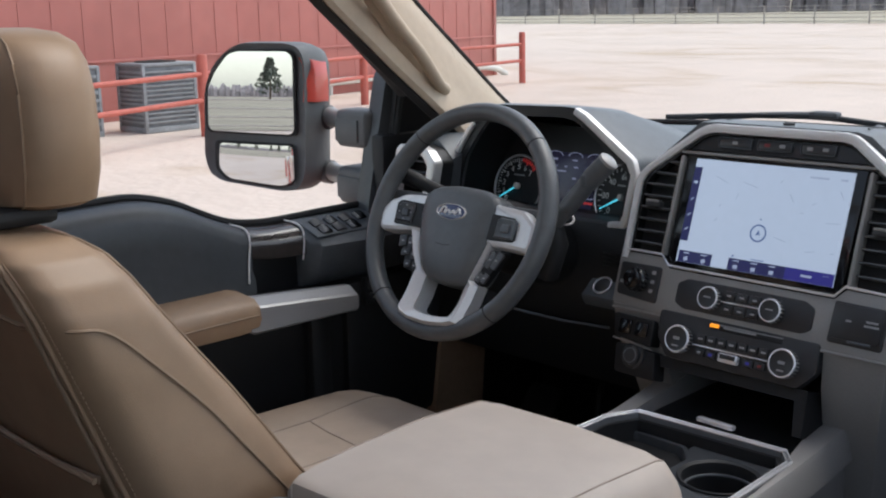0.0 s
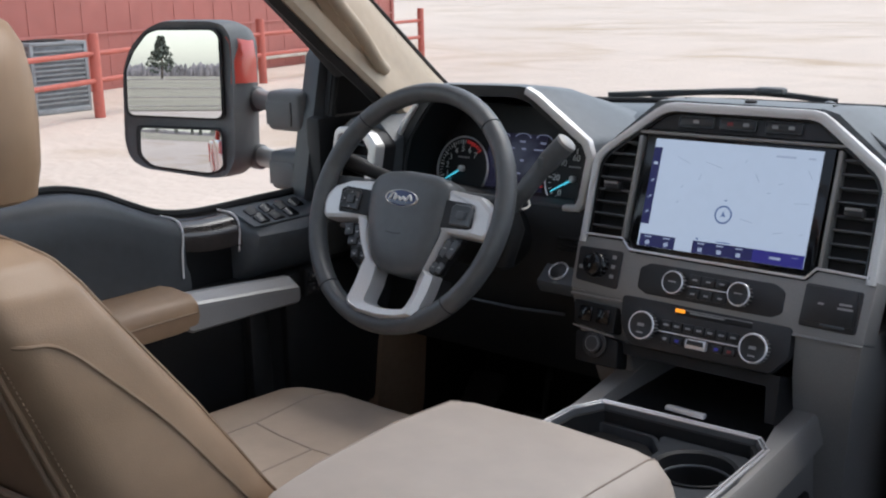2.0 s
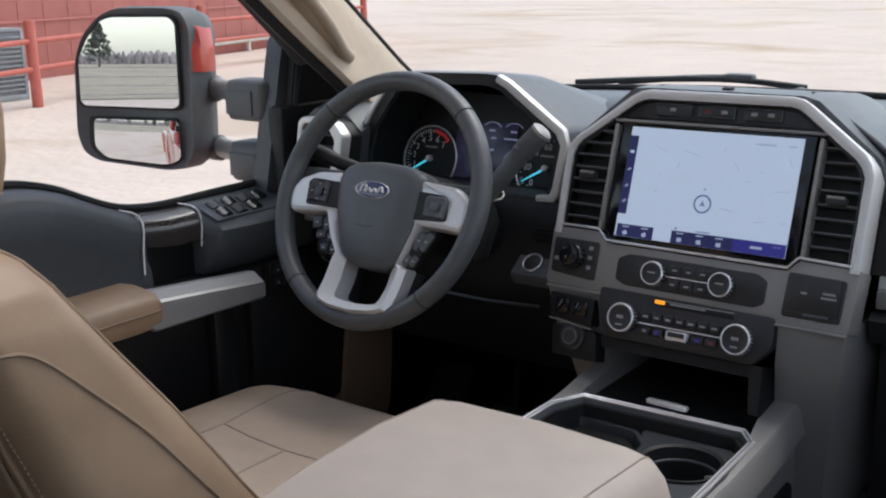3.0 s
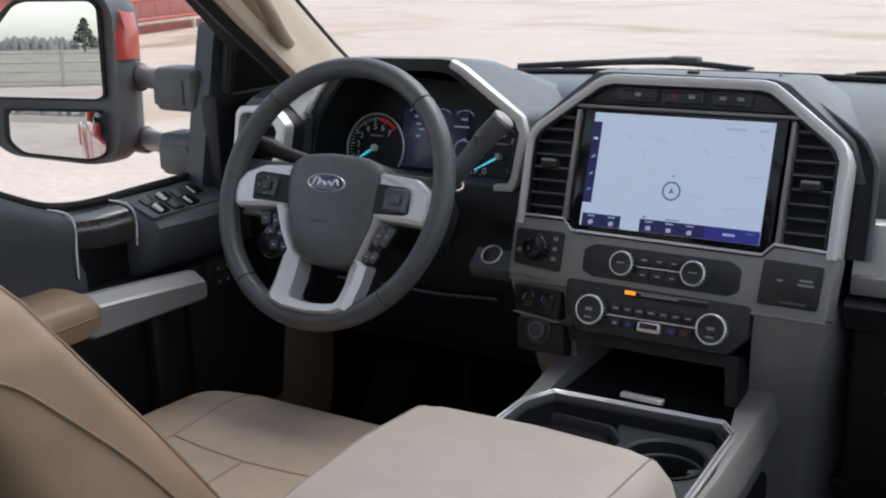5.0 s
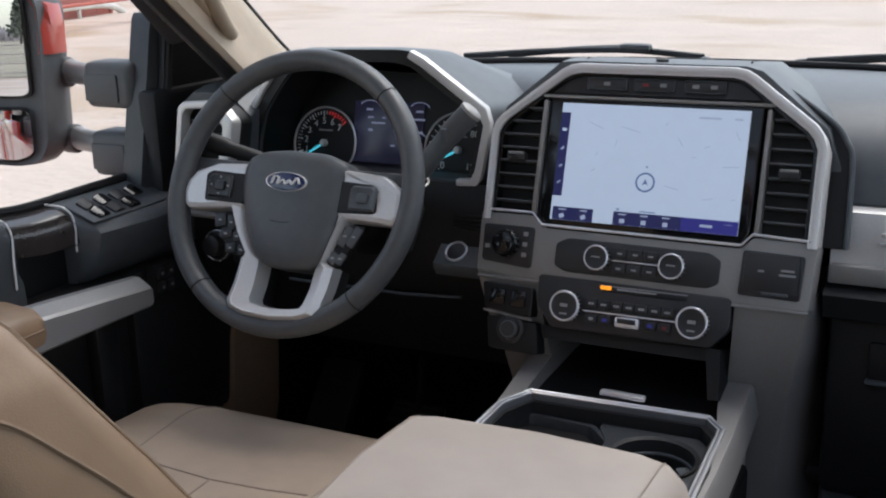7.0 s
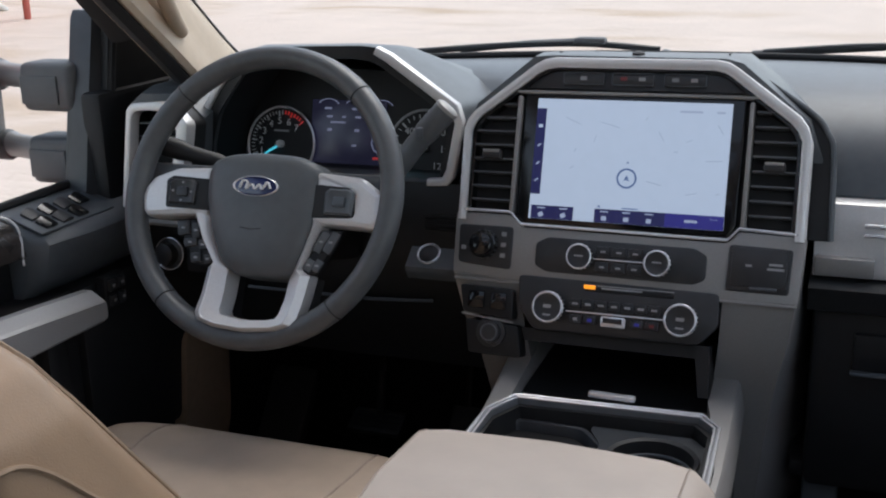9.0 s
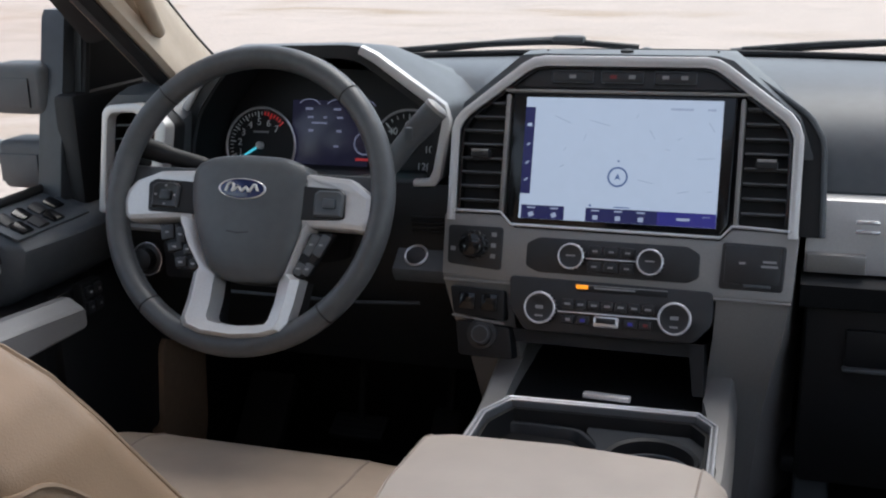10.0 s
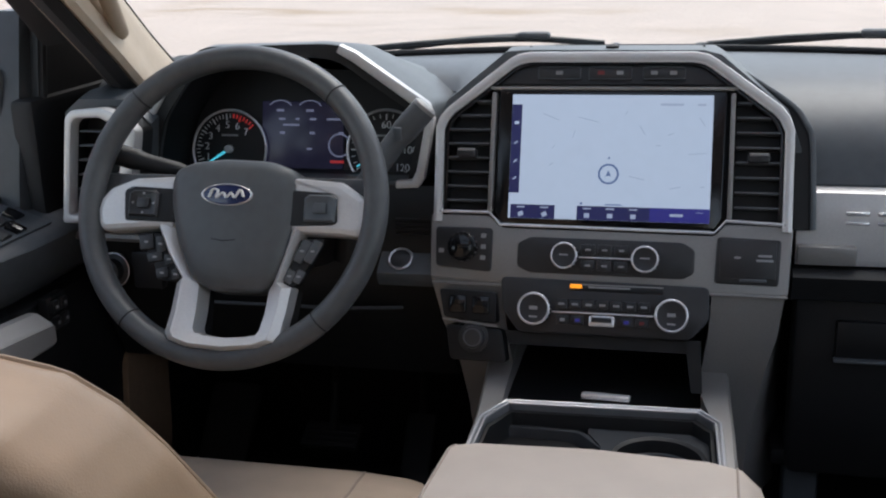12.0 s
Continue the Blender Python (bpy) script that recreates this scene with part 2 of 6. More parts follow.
def join(bms):
    out = bmesh.new()
    for b in bms:
        me = bpy.data.meshes.new("tmp")
        b.to_mesh(me)
        b.free()
        out.from_mesh(me)
        bpy.data.meshes.remove(me)
    return out


def writing(name, text, size, material, parent, m, depth=0.0004):
    cu = bpy.data.curves.new(name, "FONT")
    cu.body, cu.size, cu.align_x, cu.align_y, cu.extrude = text, size, "CENTER", "CENTER", depth
    tmp = bpy.data.objects.new(name, cu)
    me = bpy.data.meshes.new_from_object(tmp)
    bpy.data.objects.remove(tmp)
    bm = bmesh.new()
    bm.from_mesh(me)
    bpy.data.meshes.remove(me)
    return part(name, bm, material, parent, m=m, flat=True)


def lerp(table, s):
    """Piecewise linear value of a list of equal steps at s in 0..1."""
    f = s * (len(table) - 1)
    i = min(int(f), len(table) - 2)
    return table[i] + (table[i + 1] - table[i]) * (f - i)


def smooth_line(pts, n=6):
    """Catmull-Rom through points."""
    P = [Vector(p) for p in pts]
    P = [P[0] * 2 - P[1]] + P + [P[-1] * 2 - P[-2]]
    out = []
    for i in range(1, len(P) - 2):
        for k in range(n):
            t = k / n
            a, b, c, d = P[i - 1], P[i], P[i + 1], P[i + 2]
            out.append(0.5 * (2 * b + (c - a) * t + (2 * a - 5 * b + 4 * c - d) * t * t + (3 * b - a - 3 * c + d) * t ** 3))
    out.append(P[-2])
    return out


# ---- the yard ----
GZ = -0.85
bm = bmesh.new()
bmesh.ops.create_grid(bm, x_segments=60, y_segments=60, size=1500)
ground = part("ground", bm, SAND, None, m=Matrix.Translation((0, 0, GZ)))
tagged(ground, "pale tan sandy ranch yard with darker tyre sweeps", "ground", kind="structure")

# barn: its long wall runs from WA to WB and turns away at the corner
WA, WB = Vector((-15.2, -4.9, 0)), Vector((-22, 22.9, 0))
wd = (WB - WA).normalized()
wl = (WB - WA).length
BM = Matrix.Translation((WA.x, WA.y, GZ)) @ Matrix.Rotation(math.atan2(wd.y, wd.x), 4, "Z")
barn = thing("barn", -19, 9, GZ, "long red ribbed steel barn beside the yard", "barn")
part("wall", rbox(wl / 2, 5.9, 2.9, wl, 12, 5.8, 0.01), BARN, barn, m=BM)
RIB = 0.68
for i in range(int(wl / RIB) + 1):
    x = wl - 0.06 - i * RIB
    part("rib", rbox(x, -0.104, 3.4, 0.05, 0.014, 4.7, 0.008, 1), BARN, barn, m=BM)
    part("rib", rbox(x, -0.104, 0.55, 0.05, 0.012, 0.95, 0.008, 1), BARN, barn, m=BM)
part("trim_rail", rbox(wl / 2, -0.12, 1.12, wl, 0.05, 0.05, 0.008), BARN, barn, m=BM)
part("corner_trim", rbox(wl - 0.02, -0.12, 2.9, 0.14, 0.06, 5.8, 0.01), BARN, barn, m=BM)
part("roof", loft([[(x, -0.9, 5.65), (x, 5.9, 7.6), (x, 12.6, 5.65), (x, 12.6, 5.75), (x, 5.9, 7.72), (x, -0.9, 5.75)] for x in (-0.4, wl + 0.4)]), ACGREY, barn, m=BM)


# red pipe rail in front of the barn
rail_line = [Vector(p) for p in ((-12.4, 3.1, 0), (-14.8, 8.54, 0), (-17.2, 13.94, 0), (-18.75, 20.63, 0))]
pf = thing("pipe_fence", -17, 14, GZ, "red painted steel pipe fence with two rails", "fence")
for p in rail_line:
    part("post", tube([(p.x, p.y, GZ - 0.1), (p.x, p.y, GZ + 1.28), (p.x, p.y, GZ + 1.31)], [0.085, 0.085, 0.07], 14), PIPE, pf)
for a, b in zip(rail_line, rail_line[1:]):
    for h in (1.0, 0.58):
        part("rail", tube([(a.x, a.y, GZ + h), (b.x, b.y, GZ + h)], 0.042, 10), PIPE, pf)
# white pipe barrier lying along the barn's foot
wp = thing("white_barrier", -21, 18, GZ, "low white weathered pipe barrier along the barn foot", "barrier")
part("pipe", tube(smooth_line([(-19.7, 14.2, GZ + 0.28), (-20.2, 16.5, GZ + 0.31), (-21.3, 21.3, GZ + 0.30), (-21.6, 22.6, GZ + 0.22), (-21.6, 23.1, GZ + 0.02)]), 0.09, 10), PALE, wp)
for y, x in ((15.2, -19.93), (18.3, -20.6), (21.0, -21.2)):
    part("support", tube([(x, y, GZ - 0.05), (x, y, GZ + 0.3)], 0.05, 8), PALE, wp)


def condenser(x, y, turn, w, d, h, n):
    c = thing("air_conditioner", x, y, GZ, "grey steel air conditioning condenser beside the barn", "air conditioner", "condensers by the barn")
    M = Matrix.Translation((x, y, GZ)) @ Matrix.Rotation(radians(turn), 4, "Z")
    part("cabinet", rbox(0, 0, h / 2 + 0.04, w - 0.06, d - 0.06, h - 0.1, 0.02), ACFIN, c, m=M)
    part("lid", rbox(0, 0, h - 0.02, w, d, 0.06, 0.02), ACGREY, c, m=M)
    part("foot_pan", rbox(0, 0, 0.05, w, d, 0.1, 0.02), ACGREY, c, m=M)
    for sx in (-1, 1):
        for sy in (-1, 1):
            part("corner_post", rbox(sx * (w / 2 - 0.03), sy * (d / 2 - 0.03), h / 2, 0.06, 0.06, h - 0.04, 0.012), ACGREY, c, m=M)
    for i in range(n):
        z = 0.14 + (h - 0.24) * (i + 0.5) / n
        part("slat", rbox(0, -d / 2 + 0.015, z, w - 0.12, 0.03, (h - 0.24) / n * 0.42, 0.004, 1), ACGREY, c, m=M)
        part("slat", rbox(w / 2 - 0.015, 0, z, 0.03, d - 0.12, (h - 0.24) / n * 0.42, 0.004, 1), ACGREY, c, m=M)
    part("fan_grille", lathe([(min(w, d) * 0.4, 0), (min(w, d) * 0.4, 0.03), (min(w, d) * 0.1, 0.05)], 24), RUBBER, c, m=M @ Matrix.Translation((0, 0, h)))


condenser(-16.33, 8.58, 2, 0.86, 1.05, 1.15, 12)
condenser(-16.45, 7.12, 2, 0.62, 0.66, 1.15, 7)


def far_fence(pts, h, rails, gap, name_label):
    f = thing("field_fence", pts[0][0], pts[0][1], GZ, name_label, "fence")
    k = 0
    for a, b in zip(pts, pts[1:]):
        a, b = Vector((*a, 0)), Vector((*b, 0))
        n = max(2, int((b - a).length / gap))
        for i in range(n):
            p = a.lerp(b, i / n)
            part("post", tube([(p.x, p.y, GZ - 0.1), (p.x, p.y, GZ + h)], 0.07, 8), TIMBER, f)
        for j in range(rails):
            z = GZ + h * (j + 0.7) / rails
            part("rail", tube([(a.x, a.y, z), (b.x, b.y, z)], 0.035, 6), TIMBER, f)


far_fence([(-110, 96), (-62, 91), (-20, 84), (40, 80)], 1.6, 5, 5.2, "weathered pipe fence along the far edge of the yard")
far_fence([(-70, -40), (-12, -46), (30, -50)], 1.5, 4, 6.5, "weathered pipe fence behind the truck")

# grass strip and woods beyond
GRASS = mat("dry_olive_grass", (0.37, 0.325, 0.24), 0.95, scale=0.5, vary=0.2, big=0.05)
bm = bmesh.new()
vs = [bm.verts.new((x, y, GZ + 0.03)) for x, y in ((-700, 130), (-115, 97.5), (-62, 92.5), (-20, 85.5), (40, 81.5), (600, 60), (600, 900), (-700, 900))]
bm.faces.new(vs)
tagged(part("grass", bm, GRASS, None), "dry olive pasture beyond the far fence", "grass", kind="stuff")
bm = bmesh.new()
bm.faces.new([bm.verts.new((x, y, GZ + 0.03)) for x, y in ((-600, -90), (-70, -41.5), (-12, -47.5), (30, -51.5), (600, -90), (600, -900), (-600, -900))])
tagged(part("grass", bm, GRASS, None), "dry olive pasture behind the truck", "grass", kind="stuff")


def wood_belt(line, h, n, seed):
    rnd = random.Random(seed)
    V, F = [], []
    for i in range(n):
        t = rnd.random()
        a, b = Vector(line[0]), Vector(line[1])
        p = a.lerp(b, t)
        hh = h * rnd.uniform(0.55, 1.15)
        r = hh * rnd.uniform(0.14, 0.30)
        q = p + Vector((rnd.uniform(-6, 6), rnd.uniform(-6, 6)))
        c = len(V)
        for k in range(7):
            an = 2 * math.pi * k / 7
            V.append((q.x + r * math.cos(an), q.y + r * math.sin(an), GZ - 0.3))
            rr = r * rnd.uniform(0.6, 1.2)
            V.append((q.x + rr * math.cos(an), q.y + rr * math.sin(an), GZ + hh * rnd.uniform(0.45, 0.75)))
        V.append((q.x, q.y, GZ + hh))
        for k in range(7):
            a0, a1 = c + 2 * k, c + 2 * ((k + 1) % 7)
            F += [(a0, a1, a1 + 1, a0 + 1), (a0 + 1, a1 + 1, c + 14)]
    me = bpy.data.meshes.new("woods")
    me.from_pydata(V, [], F)
    me.materials.append(WOODS)
    return tagged(new("woods", me), "distant grey belt of bare winter trees", "woods", kind="stuff")


wood_belt(((-260, 175), (260, 215)), 9, 700, 3)
wood_belt(((-260, -300), (260, -330)), 3.6, 1600, 4)


def tree(x, y, h, slim, seed):
    rnd = random.Random(seed)
    t = thing("tree", x, y, GZ, "dark evergreen tree standing in the far field", "tree", "trees behind the field")
    part("trunk", tube([(x, y, GZ - 0.2), (x + 0.1, y, GZ + h * 0.4), (x, y, GZ + h * 0.92)], [h * 0.03, h * 0.02, h * 0.006], 8), BARK, t)
    V, F = [], []
    for i in range(520):
        f = rnd.random() ** 0.8
        z = GZ + h * (0.16 + 0.84 * f)
        R = h * slim * (1 - f * 0.93) * rnd.uniform(0.35, 1.1) + 0.1
        a = rnd.uniform(0, 6.283)
        c = Vector((x + R * math.cos(a), y + R * math.sin(a), z))
        s = h * 0.05 * rnd.uniform(0.6, 1.5)
        u = Vector((rnd.gauss(0, 1), rnd.gauss(0, 1), rnd.gauss(0, 0.6))).normalized() * s
        v = u.cross(Vector((rnd.gauss(0, 1), rnd.gauss(0, 1), rnd.gauss(0, 1)))).normalized() * s * 0.7
        k = len(V)
        V += [tuple(c - u), tuple(c + v), tuple(c + u), tuple(c - v)]
        F.append((k, k + 1, k + 2, k + 3))
    me = bpy.data.meshes.new("crown")
    me.from_pydata(V, [], F)
    me.materials.append(LEAVES)
    ob = new("crown", me)
    ob.parent = t
    ob.matrix_parent_inverse = BASE[t.name]


for i, (x, y, h, s) in enumerate(((-14.0, -205, 6.0, 0.42), (-4.5, -200, 8.0, 0.27), (8, -210, 8.2, 0.45), (-34, -215, 8, 0.4), (24, -205, 8.5, 0.4), (-60, -220, 9, 0.35))):
    tree(x, y, h, s, 20 + i)

# ---- the truck's shell ----
shell = thing("truck_cab", 0, -0.8, 0, "red pickup truck cab shell with beige headliner", "truck")
part("floor_pan", rbox(0, -0.7, 0.02, 1.72, 2.9, 0.06, 0.01), CARPET, shell)
# roof with an unseen twin-panel moonroof, added to let in overhead daylight
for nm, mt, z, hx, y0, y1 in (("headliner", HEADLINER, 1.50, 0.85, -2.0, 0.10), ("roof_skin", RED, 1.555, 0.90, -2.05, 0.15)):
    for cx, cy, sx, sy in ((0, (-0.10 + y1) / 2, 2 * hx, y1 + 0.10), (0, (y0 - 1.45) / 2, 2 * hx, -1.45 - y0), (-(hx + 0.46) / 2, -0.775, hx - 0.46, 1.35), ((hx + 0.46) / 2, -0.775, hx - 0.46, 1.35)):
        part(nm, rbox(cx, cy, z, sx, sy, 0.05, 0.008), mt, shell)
mg = part("added_moonroof_pane", rbox(0, -0.775, 1.56, 0.93, 1.36, 0.006, 0.001), GLASS, shell)
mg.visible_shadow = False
part("added_moonroof_bar", rbox(0, -0.80, 1.53, 0.92, 0.10, 0.03, 0.008), HEADLINER, shell)
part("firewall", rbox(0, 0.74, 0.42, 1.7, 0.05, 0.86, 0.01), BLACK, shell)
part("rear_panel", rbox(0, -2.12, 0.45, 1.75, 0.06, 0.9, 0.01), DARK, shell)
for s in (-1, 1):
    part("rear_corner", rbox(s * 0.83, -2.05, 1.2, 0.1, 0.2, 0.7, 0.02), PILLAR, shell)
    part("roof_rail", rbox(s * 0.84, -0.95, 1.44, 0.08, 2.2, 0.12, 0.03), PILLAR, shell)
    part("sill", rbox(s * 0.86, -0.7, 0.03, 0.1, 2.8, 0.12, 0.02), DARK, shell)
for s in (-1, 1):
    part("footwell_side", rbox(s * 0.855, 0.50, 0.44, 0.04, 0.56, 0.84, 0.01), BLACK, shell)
part("bonnet", loft([[(-0.95, y, z - 0.12), (-0.95, y, z - 0.03), (-0.5, y, z), (0.5, y, z), (0.95, y, z - 0.03), (0.95, y, z - 0.12)] for y, z in ((0.86, 0.80), (1.5, 0.765), (2.1, 0.70))]), RED, shell)
part("cowl", loft([[(x, 0.80 - 0.30 * (abs(x) / 0.85) ** 2.2, 0.845), (x, 0.83 - 0.30 * (abs(x) / 0.85) ** 2.2, 0.862), (x, 0.93 - 0.28 * (abs(x) / 0.85) ** 2.2, 0.84), (x, 0.93 - 0.28 * (abs(x) / 0.85) ** 2.2, 0.80), (x, 0.80 - 0.30 * (abs(x) / 0.85) ** 2.2, 0.80)] for x in [-0.85 + 0.1 * i for i in range(18)]]), RUBBER, shell)
# body sides, box and running gear
for s in (-1, 1):
    part("front_wing", loft([[(s * 0.90, y, -0.25), (s * 1.0, y, -0.25), (s * 1.0, y, z - 0.10), (s * 0.955, y, z - 0.035), (s * 0.90, y, z - 0.05)] for y, z in ((0.40, 0.80), (0.86, 0.80), (1.5, 0.765), (2.1, 0.70))]), RED, shell)
    part("front_tyre", lathe([(0.2, -0.13), (0.36, -0.13), (0.41, -0.08), (0.41, 0.08), (0.36, 0.13), (0.2, 0.13)], 36), TYRE, shell, m=Matrix.Translation((s * 0.93, 1.35, GZ + 0.41)) @ Matrix.Rotation(radians(90), 4, "Y"))
    part("front_rim", lathe([(0.22, -0.14), (0.22, 0.14), (0.1, 0.12)], 24), CHROME, shell, m=Matrix.Translation((s * 0.93, 1.35, GZ + 0.41)) @ Matrix.Rotation(radians(90), 4, "Y"))
part("grille", rbox(0, 2.12, 0.30, 1.9, 0.10, 0.72, 0.04), CHROME, shell)
part("bumper", rbox(0, 2.18, -0.18, 1.98, 0.16, 0.26, 0.05), CHROME, shell)
part("right_bed_side", rbox(0.97, -3.3, 0.28, 0.08, 2.0, 0.85, 0.05), RED, shell)
part("bed_floor", rbox(0, -3.28, 0.02, 1.87, 2.05, 0.05, 0.01), BLACK, shell)
part("tailgate", rbox(0, -4.27, 0.30, 1.86, 0.08, 0.80, 0.03), RED, shell)
part("right_flank_skin", rbox(0.985, -0.75, 0.19, 0.05, 2.75, 1.05, 0.02), RED, shell)
part("chassis", rbox(0, -1.1, -0.30, 1.1, 6.2, 0.22, 0.02), BLACK, shell)
part("right_rear_tyre", lathe([(0.2, -0.13), (0.36, -0.13), (0.41, -0.08), (0.41, 0.08), (0.36, 0.13), (0.2, 0.13)], 36), TYRE, shell, m=Matrix.Translation((0.95, -3.2, GZ + 0.41)) @ Matrix.Rotation(radians(90), 4, "Y"))
# outer flank behind the driver's door, seen in the door mirror
part("rear_door_skin", rbox(-0.965, -1.55, 0.22, 0.07, 1.1, 1.1, 0.03), RED, shell)
part("rear_pillar_skin", rbox(-0.93, -2.15, 1.1, 0.07, 0.35, 0.75, 0.03), RED, shell)
part("rear_side_glass", rbox(-0.92, -1.5, 1.08, 0.01, 0.9, 0.55, 0.004), GLOSSY, shell)
part("bed_side", rbox(-0.97, -3.3, 0.28, 0.08, 2.0, 0.85, 0.05), RED, shell)
part("wheel_arch", lathe([(0.50, 0), (0.50, 0.05), (0.42, 0.06)], 32), RUBBER, shell, m=Matrix.Translation((-1.0, -3.2, -0.42)) @ Matrix.Rotation(radians(-90), 4, "Y"))
part("tail_lamp", rbox(-0.985, -4.22, 0.42, 0.09, 0.14, 0.42, 0.03), LENS, shell)
for y in (-3.2,):
    part("rear_tyre", lathe([(0.2, -0.13), (0.36, -0.13), (0.41, -0.08), (0.41, 0.08), (0.36, 0.13), (0.2, 0.13)], 36), TYRE, shell, m=Matrix.Translation((-0.95, y, GZ + 0.41)) @ Matrix.Rotation(radians(90), 4, "Y"))
    part("rear_rim", lathe([(0.22, -0.10), (0.22, 0.11), (0.1, 0.09)], 24), CHROME, shell, m=Matrix.Translation((-0.98, y, GZ + 0.41)) @ Matrix.Rotation(radians(-90), 4, "Y"))
# passenger side: unseen lower door wall, full-length to shade seat; window band above
part("unseen_side_panel", rbox(0.935, -0.75, 0.37, 0.06, 2.7, 0.70, 0.02), DARK, shell)

# opaque pane, unseen, added to hold light from behind off the seat
part("back_blackout_pane", rbox(0, -2.12, 1.18, 1.6, 0.01, 0.60, 0.003), GLOSSY, shell, "opaque dark pane added to keep out rear light")
part("passenger_pillar", rbox(0.90, -0.98, 1.08, 0.05, 0.12, 0.75, 0.02), PILLAR, shell)

# windshield
ws = thing("windshield", 0, 0.8, 0.87, "clear raked windshield glass", "windshield")
secs = []
for x in [-0.80 + 0.1 * i for i in range(17)]:
    k = (abs(x) / 0.8) ** 2.2
    secs.append([(x, 0.80 - 0.31 * k, 0.862), (x * 0.93, 0.05 - 0.12 * k, 1.47), (x * 0.93, 0.055 - 0.12 * k, 1.472), (x, 0.806 - 0.31 * k, 0.864)])
g = part("pane", loft(secs), GLASS, ws)
g.visible_shadow = False

part("lower_moulding", tube([(x, 0.792 - 0.31 * (abs(x) / 0.8) ** 2.2, 0.868) for x in [-0.78 + 0.06 * i for i in range(27)]], 0.006, 8), RUBBER, ws, "black rubber moulding")
# A-pillars with moulded grab grip
def pillar(sx, grip):
    p = thing("a_pillar", sx * 0.76, 0.35, 0.9, "beige moulded windshield pillar trim with grab handle" if grip else "beige moulded windshield pillar trim", "pillar", "windshield pillars")
    rows = ((0.865, -0.705, 0.310, -0.80, 0.60), (0.92, -0.702, 0.238, -0.80, 0.525), (1.0, -0.700, 0.132, -0.80, 0.428), (1.115, -0.697, -0.012, -0.79, 0.280), (1.25, -0.685, -0.155, -0.765, 0.110), (1.47, -0.650, -0.390, -0.72, -0.15))
    secs = []
    for z, xr, yr, xf, yf in rows:
        def at(f, out):
            d = Vector((xf - xr, yf - yr)).normalized()
            return (sx * (xr + (xf - xr) * f + d.y * out), yr + (yf - yr) * f - d.x * out, z)
        secs.append([at(0.0, 0.0), at(0.04, 0.010), at(0.18, 0.016), at(0.38, 0.010), at(0.50, 0.012), at(0.72, 0.016), at(0.93, 0.010), at(1.0, 0.0), at(0.97, -0.03), at(0.10, -0.05)])
    part("trim", loft(secs), PILLAR, p)
    part("windshield_seal", tube(smooth_line([(sx * xf, yf + 0.006, z) for z, xr, yr, xf, yf in rows]), 0.005, 8), RUBBER, p, "black rubber seal")
    part("door_seal", loft([[(sx * (xr - 0.004), yr - 0.006, z), (sx * (xr - 0.020), yr - 0.016, z), (sx * (xr - 0.050), yr + 0.006, z), (sx * (xr - 0.075), yr + 0.035, z), (sx * (xr - 0.060), yr + 0.06, z), (sx * (xr - 0.010), yr + 0.02, z)] for z, xr, yr, xf, yf in rows]), RUBBER, p, "black rubber seal")
    if grip:
        part("grip_recess", tube(smooth_line([(-0.722, 0.262, 0.955), (-0.716, 0.215, 1.00), (-0.710, 0.165, 1.055), (-0.703, 0.110, 1.115), (-0.695, 0.05, 1.18)]), [0.008] + [0.024] * 23 + [0.010], 12, flatten=0.5), PILLAR, p)
        part("grab_handle", tube(smooth_line([(-0.715, 0.285, 0.950), (-0.698, 0.248, 0.968), (-0.684, 0.195, 1.02), (-0.678, 0.135, 1.075), (-0.672, 0.07, 1.14), (-0.665, 0.0, 1.21), (-0.66, -0.05, 1.27)]), [0.009] + [0.0125] * 35 + [0.010], 12), PILLAR, p)


pillar(1, True)
pillar(-1, False)

rv = thing("rear_view_mirror", -0.02, 0.3, 1.18, "black interior rear-view mirror on the windshield", "mirror")
part("housing", rbox(-0.02, 0.30, 1.165, 0.25, 0.035, 0.075, 0.016, 3), BLACK, rv)
part("stalk", tube([(-0.02, 0.31, 1.17), (-0.02, 0.36, 1.22)], 0.012, 10), BLACK, rv)
part("mirror_glass", rbox(-0.02, 0.281, 1.165, 0.23, 0.003, 0.06, 0.001), MIRROR, rv)

# wipers
def wiper(pts, arm):
    w = thing("wiper", pts[0][0], pts[0][1], 0.87, "black windshield wiper lying at the glass foot", "wiper", "wipers")
    # blade, arm and joint use lifted greys that paint in glare from the glass
    part("blade", tube([p - Vector((0, 0, 0.012)) for p in smooth_line(pts)], 0.006, 8, flatten=0.7), DOORPAD, w)
    part("arm", tube([p - Vector((0, 0, 0.012)) for p in smooth_line(arm)], 0.006, 8), SHELL, w)
    part("joint", rbox(arm[0][0], arm[0][1], arm[0][2] - 0.012, 0.06, 0.025, 0.014, 0.006), SHELL, w)


wiper([(-0.50, 0.72, 0.886), (-0.35, 0.775, 0.893), (-0.2, 0.80, 0.896), (-0.06, 0.815, 0.885)], [(-0.185, 0.80, 0.901), (-0.30, 0.80, 0.895), (-0.43, 0.775, 0.884)])
wiper([(0.12, 0.82, 0.882), (0.28, 0.80, 0.896), (0.42, 0.78, 0.90), (0.55, 0.72, 0.893)], [(0.40, 0.79, 0.903), (0.28, 0.81, 0.892), (0.10, 0.83, 0.878)])

